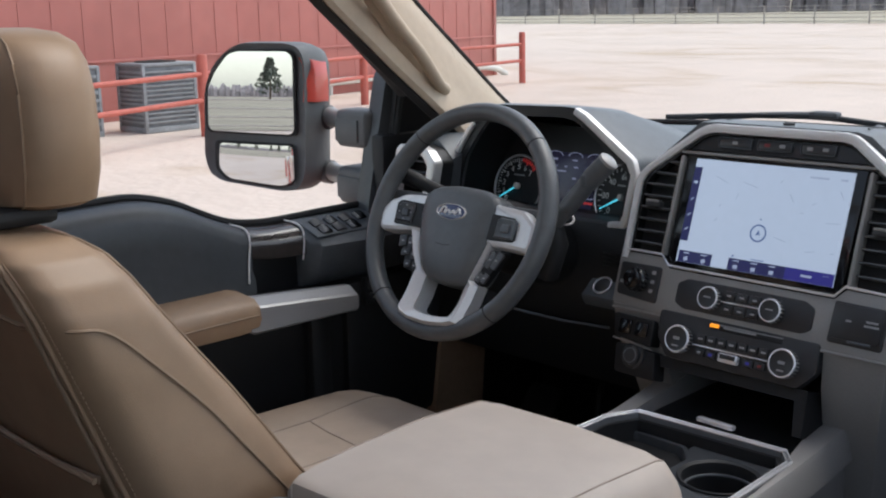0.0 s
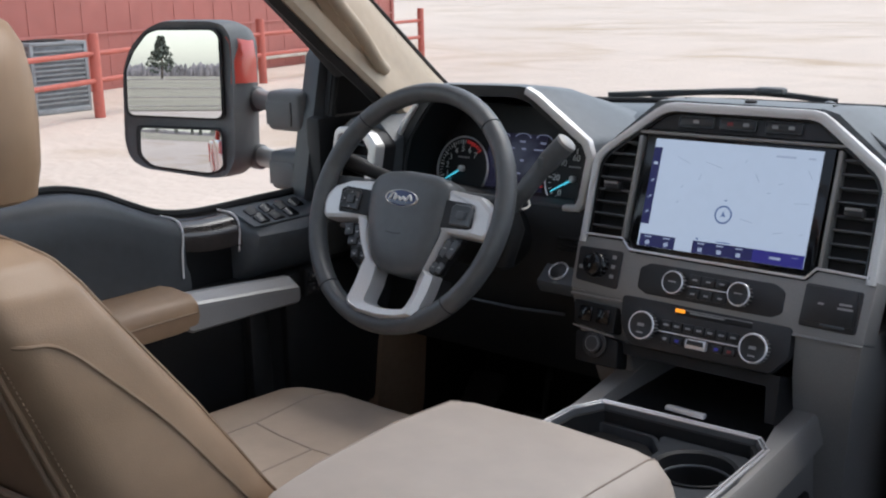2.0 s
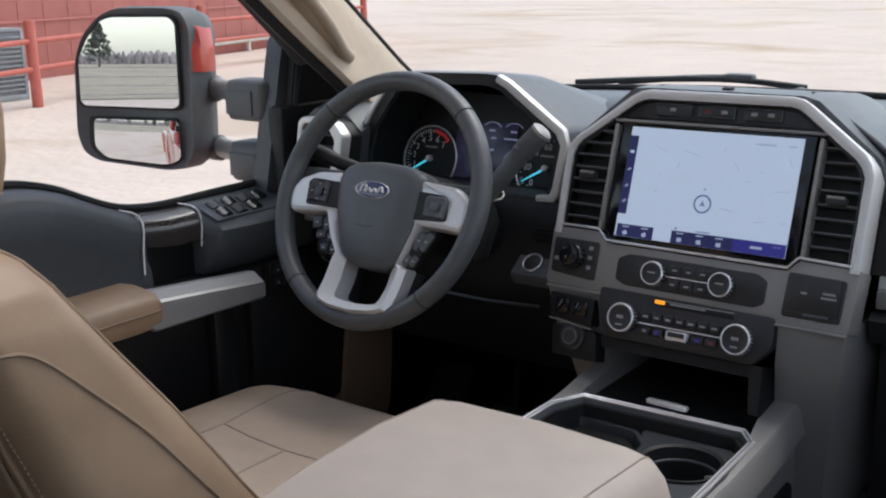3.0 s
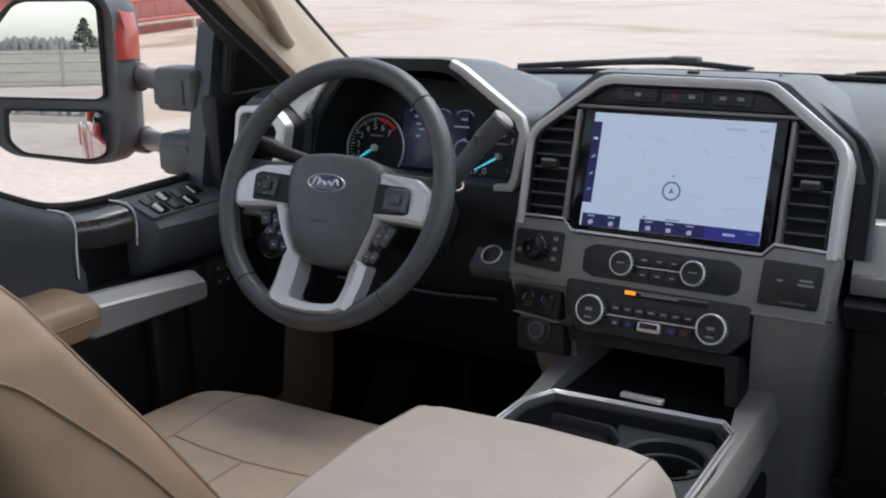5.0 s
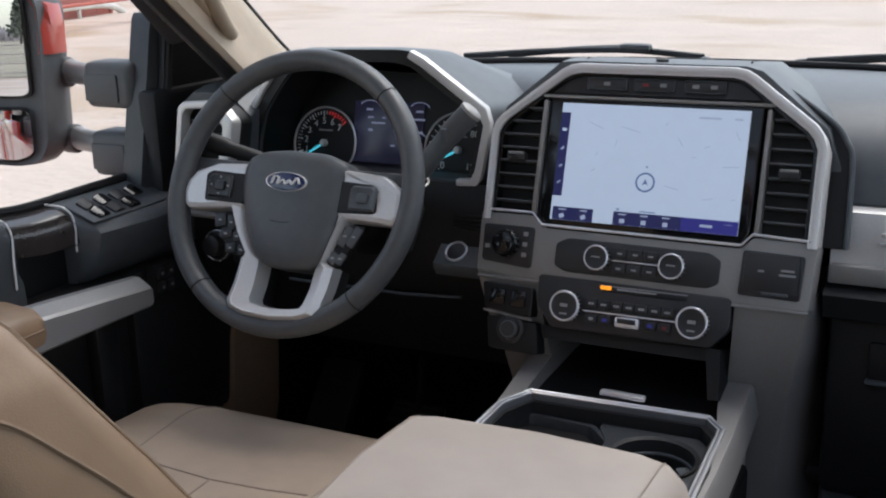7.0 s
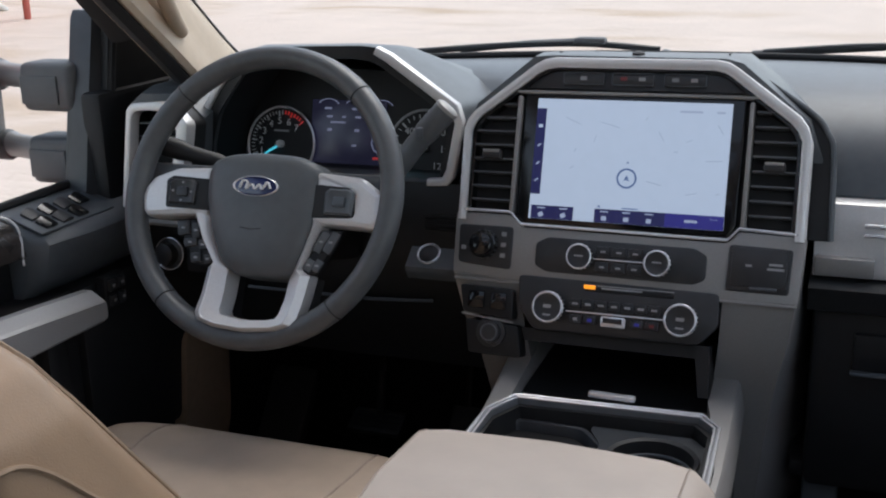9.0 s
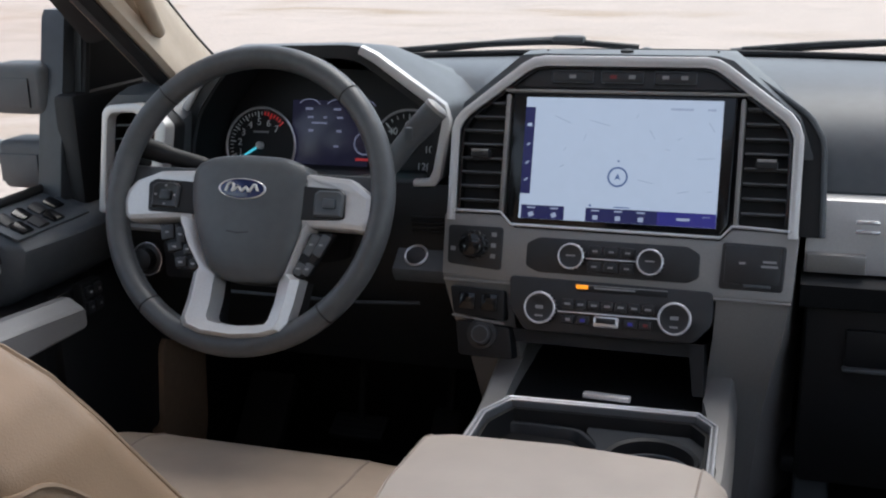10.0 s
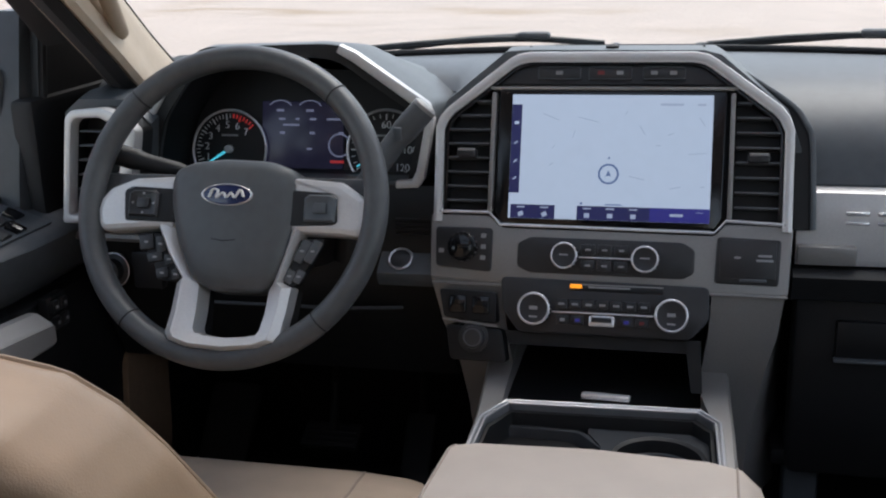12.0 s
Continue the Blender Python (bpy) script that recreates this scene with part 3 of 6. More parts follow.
# ---- dashboard ----
dash = thing("dashboard", 0, 0.5, 0.4, "charcoal grained dashboard with silver passenger trim", "dashboard")
prof = ((0.795, 0.862), (0.62, 0.872), (0.48, 0.862), (0.40, 0.842), (0.352, 0.812), (0.325, 0.78), (0.312, 0.742), (0.34, 0.70), (0.60, 0.70), (0.795, 0.80))
secs = []
for x in (-0.82, -0.76, -0.71, -0.69, -0.6, -0.5, -0.4, -0.3, -0.25, -0.23, -0.1, 0.0, 0.1, 0.2, 0.3, 0.4, 0.5, 0.6, 0.7, 0.82):
    k = (abs(x) / 0.82) ** 2.2
    inset = 0.14 if -0.70 < x < -0.24 else 0.0
    secs.append([(x, (y if y > 0.55 else max(y, 0.31 + inset)) - 0.30 * k * max(0, (y - 0.35) / 0.45), z) for y, z in prof])
part("upper_pad", loft(secs), PAD, dash)
# raised pod behind the stack
front = [(-0.255, 0.80), (-0.236, 0.850), (-0.148, 0.919), (-0.118, 0.923), (0.12, 0.920), (0.143, 0.914), (0.232, 0.840), (0.252, 0.79)]
part("centre_pod", loft([[(x * sx, y, min(z, zc)) for x, z in front] + [(0.255 * sx, y, 0.72), (-0.255 * sx, y, 0.72)] for y, sx, zc in ((0.305, 0.985, 0.921), (0.36, 1.0, 0.921), (0.50, 0.92, 0.905), (0.62, 0.80, 0.885), (0.68, 0.7, 0.86))]), PAD, dash)
part("pod_seam", tube([(-0.118, 0.34, 0.9212), (-0.105, 0.50, 0.9052), (0.105, 0.50, 0.9052), (0.118, 0.34, 0.9212)], 0.0015, 6), DARK, dash)
part("light_sensor", lathe([(0.016, 0), (0.016, 0.004), (0.010, 0.012), (0.003, 0.015)], 20), PAD, dash, m=Matrix.Translation((-0.03, 0.70, 0.872)))
part("sensor_dot", lathe([(0.009, 0), (0.009, 0.003), (0.004, 0.005)], 16), BLACK, dash, m=Matrix.Translation((-0.004, 0.33, 0.9205)))
# passenger side
part("passenger_trim", loft([[(x, 0.306, 0.738), (x, 0.296, 0.733), (x, 0.270, 0.650), (x, 0.274, 0.640), (x, 0.34, 0.640), (x, 0.34, 0.738)] for x in (0.246, 0.5, 0.83)]), SILVER, dash, "satin silver passenger trim strip")
part("trim_shelf", rbox(0.285, 0.278, 0.655, 0.075, 0.03, 0.026, 0.003), GREY, dash)
for x0, w in ((0.322, 0.030), (0.362, 0.030)):
    part("raised_mark", join([rbox(x0, 0.282, 0.709, w, 0.006, 0.006, 0.002), rbox(x0, 0.278, 0.697, w, 0.006, 0.005, 0.002)]), CHROME, dash)
part("lower_lip", loft([[(x, 0.262, 0.636), (x, 0.252, 0.628), (x, 0.262, 0.595), (x, 0.30, 0.58), (x, 0.34, 0.636)] for x in (0.243, 0.83)]), DARK, dash)
# glove box and underside are near-black, with low-down shade put into the colour
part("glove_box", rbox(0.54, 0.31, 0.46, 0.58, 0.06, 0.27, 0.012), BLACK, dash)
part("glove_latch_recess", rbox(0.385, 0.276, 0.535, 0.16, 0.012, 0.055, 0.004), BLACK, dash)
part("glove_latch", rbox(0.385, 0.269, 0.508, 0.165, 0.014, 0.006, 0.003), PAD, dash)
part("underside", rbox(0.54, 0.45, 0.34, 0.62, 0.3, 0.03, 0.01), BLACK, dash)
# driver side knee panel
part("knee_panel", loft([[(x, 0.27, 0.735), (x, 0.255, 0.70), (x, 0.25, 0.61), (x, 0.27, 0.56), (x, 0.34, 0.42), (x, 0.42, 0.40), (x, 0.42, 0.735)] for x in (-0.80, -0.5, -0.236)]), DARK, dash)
part("knee_seam", tube([(-0.62, 0.268, 0.545), (-0.40, 0.268, 0.545), (-0.30, 0.272, 0.55)], 0.003, 6), PAD, dash)
part("start_bezel", loft([[(x, 0.222, 0.612), (x, 0.222, 0.619), (x, 0.268, 0.654), (x, 0.275, 0.66), (x, 0.285, 0.60), (x, 0.232, 0.598)] for x in (-0.322, -0.316, -0.246, -0.240)]), PAD, dash, "grey ledge round the start button")
sb = part("start_button", lathe([(0.0165, 0), (0.0165, 0.010), (0.013, 0.012)], 32), BUTTON, dash, m=pose(-0.291, 0.246, 0.6275, 40))
part("ring", torus(0.0165, 0.0022, 40, 8), CHROME, sb, "chrome ring", m=pose(-0.291, 0.2395, 0.6355, 40))
part("column_grille", join([rbox(-0.275, 0.252, 0.69 - 0.007 * i, 0.05, 0.006, 0.003, 0.001, 1) for i in range(4)]), BLACK, dash)
part("silver_strip", tube([(-0.80, 0.232, 0.655), (-0.72, 0.228, 0.655), (-0.62, 0.230, 0.652), (-0.56, 0.24, 0.648)], 0.007, 8), GREY, dash)
hk = part("headlamp_knob", lathe([(0.026, 0), (0.026, 0.012), (0.018, 0.014), (0.017, 0.03), (0.012, 0.032)], 32), BUTTON, dash, m=pose(-0.745, 0.25, 0.597, 80))
part("ring", torus(0.026, 0.0012, 40, 8), CHROME, hk, "chrome ring", m=pose(-0.745, 0.238, 0.599, 80))
part("dimmer_panel", rbox(-0.69, 0.248, 0.60, 0.05, 0.02, 0.06, 0.006), BUTTON, dash)
# outer vent on the driver's side
part("vent_housing", loft([[(-0.80, y, 0.69), (-0.80, y, z - 0.02), (-0.775, y, z), (-0.700, y, z), (-0.662, y, z - 0.035), (-0.680, y, 0.69)] for y, z in ((0.248, 0.858), (0.28, 0.866), (0.42, 0.868), (0.55, 0.855))]), PAD, dash)
VL = pose(-0.742, 0.205, 0.775, 84)
vo = [(-0.044, -0.090), (-0.030, 0.064), (-0.020, 0.074), (0.028, 0.078), (0.060, 0.068), (0.082, 0.046), (0.076, 0.0), (0.056, -0.09)]
vi = [(-0.032, -0.078), (-0.020, 0.054), (-0.012, 0.062), (0.024, 0.064), (0.046, 0.054), (0.060, 0.036), (0.054, 0.0), (0.040, -0.078)]
ov = part("side_vent", band(rounded(vo, 0.006), rounded(vi, 0.005), -0.01, 0.012, 0.003, True), SILVER, dash, "satin silver vent surround", m=VL)
part("vent_throat", plate(vi, -0.042, -0.036), BLACK, ov, m=VL)
part("vent_wall", band(rounded(vo, 0.006), rounded(vi, 0.005), -0.040, -0.010, 0, True), DARK, ov, m=VL)
for i in range(6):
    part("slat", rbox(0.008 + 0.0022 * i, -0.062 + 0.021 * i, -0.012, 0.070, 0.003, 0.018, 0.001, 1), PAD, ov, m=VL)

# ---- instrument cluster under its hood ----
clu = thing("instrument_cluster", -0.46, 0.36, 0.76, "black instrument cluster with twin dials and blue display", "instrument cluster")
ho = [(-0.700, 0.735), (-0.694, 0.785), (-0.676, 0.836), (-0.645, 0.878), (-0.612, 0.912), (-0.580, 0.930), (-0.40, 0.934), (-0.365, 0.930), (-0.248, 0.850), (-0.243, 0.825), (-0.262, 0.735)]
hi = [(-0.672, 0.737), (-0.667, 0.780), (-0.652, 0.826), (-0.624, 0.864), (-0.597, 0.895), (-0.572, 0.911), (-0.41, 0.915), (-0.380, 0.910), (-0.272, 0.836), (-0.268, 0.818), (-0.285, 0.737)]


def yz(line, y, dz=0.0, sx=1.0):
    return [((x + 0.46) * sx - 0.46, y, z + dz) for x, z in line]


hro, hri = rounded(ho, 0.012), rounded(hi, 0.012)
secs = [yz(hri, 0.385, -0.005, 0.97), yz(hri, 0.30), yz(hri, 0.283), yz(hro, 0.278), yz(hro, 0.30, 0.001), yz(hro, 0.40, -0.012), yz([(x, min(z, 0.90)) for x, z in hro], 0.50, -0.012, 0.97), yz([(x, min(z, 0.88)) for x, z in hro], 0.60, -0.022, 0.95), yz([(x, min(z, 0.85)) for x, z in hro], 0.66, -0.03, 0.9)]
part("hood", loft(secs, caps=False), PAD, clu)
part("hood_lining", loft([yz(hri, 0.384, -0.004, 0.965), yz(hri, 0.2835, 0.0, 0.995), yz(hri, 0.2835, -0.001, 0.992), yz(hri, 0.382, -0.006, 0.955)], caps=False), BLACK, clu)
# silver edges of the hood
tr_o = [(-0.372, 0.934), (-0.350, 0.924), (-0.248, 0.853), (-0.241, 0.830), (-0.259, 0.745), (-0.268, 0.733), (-0.30, 0.731)]
tr_i = [(-0.378, 0.922), (-0.358, 0.911), (-0.263, 0.844), (-0.255, 0.826), (-0.270, 0.757), (-0.277, 0.744), (-0.30, 0.742)]
CT = Matrix.Translation((0, 0.277, 0)) @ Matrix.Rotation(radians(90), 4, "X")
part("hood_lip", band(hro, hri, 0.0, 0.003), DARK, clu, "black hood lip", m=CT)
part("silver_edge", band(tr_o, tr_i, 0.002, 0.014, 0.004), SILVER, clu, "satin silver edge trim", m=CT)
tl_o = [(-0.705, 0.735), (-0.700, 0.770), (-0.690, 0.805), (-0.676, 0.838), (-0.654, 0.869), (-0.628, 0.897)]
tl_i = [(-0.694, 0.735), (-0.689, 0.770), (-0.680, 0.801), (-0.667, 0.832), (-0.646, 0.862), (-0.623, 0.889)]
part("silver_edge", band(tl_o, tl_i, 0.002, 0.010, 0.003), SILVER, clu, "satin silver edge trim", m=CT)
CM = pose(-0.463, 0.368, 0.777, 76)
part("backing", plate(rounded([(-0.215, -0.075), (0.205, -0.075), (0.20, 0.03), (0.12, 0.105), (-0.13, 0.115), (-0.205, 0.05)], 0.02), -0.01, 0.0), BLACK, clu, m=CM)
part("cluster_floor", rbox(-0.47, 0.33, 0.722, 0.40, 0.10, 0.02, 0.004), PAD, clu)
disp = part("display", rbox(-0.012, 0.009, 0.002, 0.132, 0.102, 0.004, 0.002), CLUSTER, clu, "dark blue lit information display", m=CM)
for x in (-0.048, 0.0, 0.046):
    part("gauge_arc", band([(x + 0.019 * math.cos(radians(a)), 0.050 + 0.012 * math.sin(radians(a))) for a in range(15, 170, 12)], [(x + 0.017 * math.cos(radians(a)), 0.050 + 0.0105 * math.sin(radians(a))) for a in range(15, 170, 12)], 0.004, 0.0046), CL_TEXT, disp, m=CM)
    part("mark_bar", rbox(x, 0.046, 0.0045, 0.012, 0.0035, 0.001, 0), CL_TEXT, disp, m=CM)
    part("mark_bar", rbox(x + 0.004, 0.012, 0.0045, 0.008, 0.004, 0.001, 0), CL_TEXT, disp, m=CM)
for x, y, w in ((-0.045, 0.033, 0.01), (-0.02, 0.033, 0.006), (0.005, 0.033, 0.01), (0.042, 0.033, 0.03), (-0.03, 0.024, 0.026), (0.0, -0.012, 0.008)):
    part("mark_bar", rbox(x, y, 0.0045, w, 0.003, 0.001, 0), CL_TEXT, disp, m=CM)
part("gauge_arc", torus(0.017, 0.0012, 28, 6), CL_TEXT, disp, m=CM @ Matrix.Translation((0.048, -0.006, 0.004)))
part("warning_bar", rbox(0.045, -0.031, 0.0045, 0.022, 0.004, 0.001, 0), REDLIT, disp, m=CM)


def dial(name, x, y, r, numbers, a0, a1, needle, red):
    D = CM @ Matrix.Translation((x, y, 0.003))
    d = part(name, lathe([(r, 0), (r, 0.003), (r * 0.9, 0.002)], 48), BLACK, clu, m=D)
    part("bezel_ring", torus(r, 0.0022, 56, 8), CHROME, d, "thin chrome ring", m=D @ Matrix.Translation((0, 0, 0.004)))
    n = len(numbers)
    for i in range((n - 1) * 4 + 1):
        a = radians(a0 + (a1 - a0) * i / ((n - 1) * 4))
        big = i % 4 == 0
        hot = red and i >= (n - 1) * 4 - 6
        L = r * (0.16 if big else 0.10)
        part("tick", rbox(r * 0.90 - L / 2, 0, 0.0042, L, 0.0022 if big or hot else 0.0012, 0.001, 0), REDLIT if hot else WHITE, d, m=D @ Matrix.Rotation(a, 4, "Z"))
    for i, s in enumerate(numbers):
        a = radians(a0 + (a1 - a0) * i / (n - 1))
        writing("numeral", s, r * 0.26, WHITE, d, D @ Matrix.Translation((r * 0.62 * math.cos(a), r * 0.62 * math.sin(a), 0.004)))
    part("caption_bar", rbox(0, r * 0.36, 0.0042, r * 0.45, 0.003, 0.001, 0), MARK, d, m=D)
    N = D @ Matrix.Rotation(radians(needle), 4, "Z")
    part("needle", plate([(-0.004, -0.0022), (r * 0.85, -0.0008), (r * 0.85, 0.0008), (-0.004, 0.0022)], 0.006, 0.008), CYAN, d, "cyan lit needle", m=N)
    part("needle_cap", lathe([(0.006, 0.003), (0.006, 0.011), (0.004, 0.013)], 20), WHITE, d, m=D)


dial("tachometer", -0.1295, -0.015, 0.0605, ["0", "1", "2", "3", "4", "5", "6", "7"], 225, 45, 212, True)
dial("speedometer", 0.122, -0.012, 0.060, ["0", "20", "40", "60", "80", "100", "120"], 225, -45, 210, False)
part("warning_lamp", rbox(0.165, -0.055, 0.003, 0.016, 0.006, 0.002, 0.0005), REDLIT, clu, m=CM)

# ---- centre stack ----
stk = thing("centre_stack", 0, 0.25, 0.5, "centre stack with wide touchscreen, vents and knob panels", "centre stack")
ST = pose(0.0, 0.221, 0.70, 71)
# dark body behind the face and its two legs
back = rounded([(-0.226, -0.10), (-0.232, 0.135), (-0.222, 0.155), (-0.140, 0.222), (-0.118, 0.228), (0.118, 0.228), (0.140, 0.222), (0.222, 0.155), (0.232, 0.135), (0.226, -0.10)], 0.01)
part("body", plate(back, -0.06, -0.022), BLACK, stk, m=ST)
tro = [(-0.236, -0.002), (-0.2385, 0.128), (-0.234, 0.142), (-0.2245, 0.154), (-0.141, 0.222), (-0.128, 0.229), (-0.112, 0.232), (0.108, 0.232), (0.124, 0.229), (0.136, 0.222), (0.220, 0.160), (0.230, 0.147), (0.236, 0.130), (0.2365, -0.002)]
tri_ = [(-0.224, -0.002), (-0.2265, 0.126), (-0.222, 0.137), (-0.214, 0.147), (-0.135, 0.209), (-0.124, 0.215), (-0.110, 0.218), (0.106, 0.218), (0.120, 0.215), (0.130, 0.209), (0.209, 0.151), (0.218, 0.141), (0.2245, 0.127), (0.225, -0.002)]
part("silver_surround", band(tro, tri_, -0.045, 0.005, 0.0055), SILVER, stk, "satin silver surround", m=ST)
gut_o = [(0.150, 0.226), (0.187, 0.203), (0.235, 0.170), (0.253, 0.146), (0.262, 0.118), (0.266, 0.005)]
gut_i = [(0.136, 0.222), (0.178, 0.190), (0.220, 0.160), (0.232, 0.140), (0.236, 0.118), (0.236, 0.005)]
part("gutter", band(gut_o, gut_i, -0.085, -0.052), BLACK, stk, "black shadow gap beside the surround", m=ST)
part("gutter_lip", tube(smooth_line([(x, y, -0.050) for x, y in gut_o], 4), 0.004, 8), PAD, stk, m=ST)
part("chrome_bead", tube([(x, y, 0.0035) for x, y in tri_], 0.0012, 8), SILVER, stk, "thin chrome bead", m=ST)
part("inner_bezel", band([(x * 0.996, y) for x, y in tri_], [(x * 0.97, y - 0.004) for x, y in tri_], -0.02, -0.001, 0.001), GLOSSY, stk, m=ST)
# switch strip
strip = part("switch_strip", plate(rounded([(-0.166, 0.187), (-0.132, 0.208), (-0.112, 0.214), (0.110, 0.214), (0.128, 0.208), (0.164, 0.187)], 0.006), -0.03, -0.005, 0.002), BUTTON, stk, m=ST)
for x, w in ((-0.071, 0.058), (-0.003, 0.058), (0.068, 0.056)):
    b = part("switch", rbox(x, 0.2035, -0.004, w, 0.016, 0.007, 0.003), BUTTON, strip, m=ST)
    part("switch_outline", band(rounded([(x - w / 2, 0.195), (x + w / 2, 0.195), (x + w / 2, 0.212), (x - w / 2, 0.212)], 0.003), rounded([(x - w / 2 + 0.001, 0.196), (x + w / 2 - 0.001, 0.196), (x + w / 2 - 0.001, 0.211), (x - w / 2 + 0.001, 0.211)], 0.003), -0.0045, 0.0, 0, True), PAD, strip, m=ST)
for x, mt in ((-0.071, MARK), (-0.015, REDDIM), (0.010, MARK), (0.055, MARK), (0.080, MARK)):
    part("mark_bar", rbox(x, 0.2035, 0.0, 0.009, 0.005, 0.001, 0), mt, strip, m=ST)
part("strip_moulding", rbox(0, 0.183, -0.006, 0.33, 0.005, 0.012, 0.002), GREY, stk, m=ST)
# touchscreen
scr = part("touchscreen", plate(rounded([(-0.152, 0.180), (-0.152, 0.012), (-0.138, -0.004), (0.138, -0.004), (0.148, 0.012), (0.150, 0.180)], 0.004), -0.02, -0.003, 0.002), GLOSSY, stk, "gloss black touchscreen glass", m=ST)
sc = part("display", rbox(0, 0.090, -0.0022, 0.266, 0.168, 0.0022, 0), LIT, scr, "lit pale blue map display", m=ST)


def on_screen(x, y, w, h, material, turn=0.0, z=0.0):
    """x, y run from 0 to 1 across and down the lit display; w, h in metres."""
    px, py = -0.133 + 0.266 * x, 0.174 - 0.168 * y
    part("screen_mark", rbox(0, 0, 0, w, h, 0.0006, 0), material, scr, m=ST @ Matrix.Translation((px, py, -0.0008 + z)) @ Matrix.Rotation(radians(turn), 4, "Z"))


on_screen(0.026, 0.44, 0.0135, 0.120, LIT_NAVY)
on_screen(0.125, 0.945, 0.060, 0.0185, LIT_NAVY)
on_screen(0.53, 0.945, 0.096, 0.0185, LIT_NAVY)
on_screen(0.855, 0.945, 0.077, 0.0185, LIT_BLUE)
for y in (0.23, 0.39, 0.54, 0.68):
    on_screen(0.026, y, 0.006, 0.004 if y < 0.3 else 0.002, LIT if y < 0.3 else LIT_GREY, 0 if y < 0.3 else 40, 0.0006)
for x in (0.065, 0.185, 0.40, 0.515, 0.63):
    on_screen(x, 0.965, 0.007, 0.006, LIT_GREY, 25 if x < 0.2 else 0, 0.0006)
    on_screen(x, 0.91, 0.011, 0.0018, LIT_GREY, 0, 0.0006)
on_screen(0.84, 0.945, 0.017, 0.0035, LIT_GREY, 0, 0.0006)
for x, y, w, a in ((0.20, 0.18, 0.024, -22), (0.39, 0.20, 0.028, -14), (0.66, 0.28, 0.014, -58), (0.32, 0.32, 0.010, 75), (0.22, 0.42, 0.006, 60), (0.95, 0.21, 0.014, -58), (0.93, 0.46, 0.022, 4), (0.64, 0.66, 0.020, -12), (0.83, 0.73, 0.014, 12), (0.80, 0.31, 0.008, 20), (0.96, 0.72, 0.006, 10), (0.21, 0.56, 0.006, 40), (0.95, 0.92, 0.01, 0), (0.58, 0.14, 0.006, 60), (0.74, 0.40, 0.006, 0)):
    on_screen(x, y, w, 0.0011, LIT_GREY, a)
on_screen(0.80, 0.075, 0.030, 0.003, LIT_GREY)
on_screen(0.945, 0.075, 0.011, 0.003, LIT_GREY)
on_screen(0.53, 0.875, 0.022, 0.0014, LIT_INK)
on_screen(0.53, 0.878, 0.072, 0.007, LIT, 0, -0.0002)
on_screen(0.37, 0.87, 0.003, 0.003, LIT_INK)
part("position_ring", torus(0.0125, 0.0013, 40, 6), LIT_INK, scr, m=ST @ Matrix.Translation((0.0, 0.068, -0.0006)) @ Matrix.Diagonal((1, 1, 0.3, 1)))
part("position_arrow", plate([(-0.004, -0.004), (0, 0.005), (0.004, -0.004), (0, -0.002)], -0.0010, -0.0002), LIT_INK, scr, m=ST @ Matrix.Translation((0.0, 0.068, 0)))
part("screen_mark", rbox(0.0, 0.0895, -0.0008, 0.0025, 0.0025, 0.0006, 0), LIT_INK, scr, m=ST)


# centre vents
def vent(s):
    if s < 0:
        o = [(-0.224, 0.010), (-0.225, 0.130), (-0.212, 0.152), (-0.190, 0.170), (-0.163, 0.178), (-0.160, 0.012)]
    else:
        o = [(0.156, 0.012), (0.158, 0.178), (0.190, 0.168), (0.212, 0.150), (0.225, 0.130), (0.224, 0.010)]
    v = part("centre_vent", plate(o, -0.05, -0.034), BLACK, stk, "black slatted air vent", m=ST)
    cx = s * 0.192
    for i in range(8):
        y = 0.028 + 0.0195 * i
        hw = 0.029 if y < 0.135 else 0.029 - (y - 0.135) * 0.45
        x = s * (0.163 + hw) if y > 0.135 else cx
        part("slat", rbox(x, y, -0.012, hw * 2, 0.0032, 0.022, 0.0012, 1), SHELL, v, m=ST)
    t = part("vent_tab", rbox(cx, 0.092, 0.003, 0.028, 0.013, 0.016, 0.004), BUTTON, v, m=ST)
    part("tab_face", rbox(cx, 0.096, 0.0112, 0.024, 0.004, 0.003, 0.001), GREY, v, m=ST)
    part("vent_post", rbox(s * 0.158, 0.094, -0.008, 0.006, 0.165, 0.024, 0.002), GREY, v, "grey metallic divider", m=ST)
    part("vent_wall", rbox(s * 0.229, 0.075, -0.025, 0.006, 0.13, 0.04, 0.001), BLACK, v, m=ST)


vent(-1)
vent(1)
# grey fascia with its notch under the screen
fas = [(-0.239, 0.008), (-0.158, 0.008), (-0.142, -0.008), (0.140, -0.010), (0.154, 0.006), (0.238, 0.004), (0.234, -0.084), (0.136, -0.086), (-0.136, -0.084), (-0.237, -0.078)]
part("fascia", plate(rounded(fas, 0.004), -0.05, 0.0, 0.002), GREY, stk, "warm grey metallic fascia", m=ST)
line = [(-0.228, 0.012), (-0.158, 0.012), (-0.142, -0.004), (0.140, -0.006), (0.154, 0.010), (0.228, 0.007)]
part("chrome_line", tube([(x, y, 0.002) for x, y in line], 0.0022, 8), CHROME, stk, "thin chrome line", m=ST)
part("fascia_lip", rbox(0.0, -0.086, -0.002, 0.468, 0.004, 0.010, 0.002), GREY, stk, m=ST)


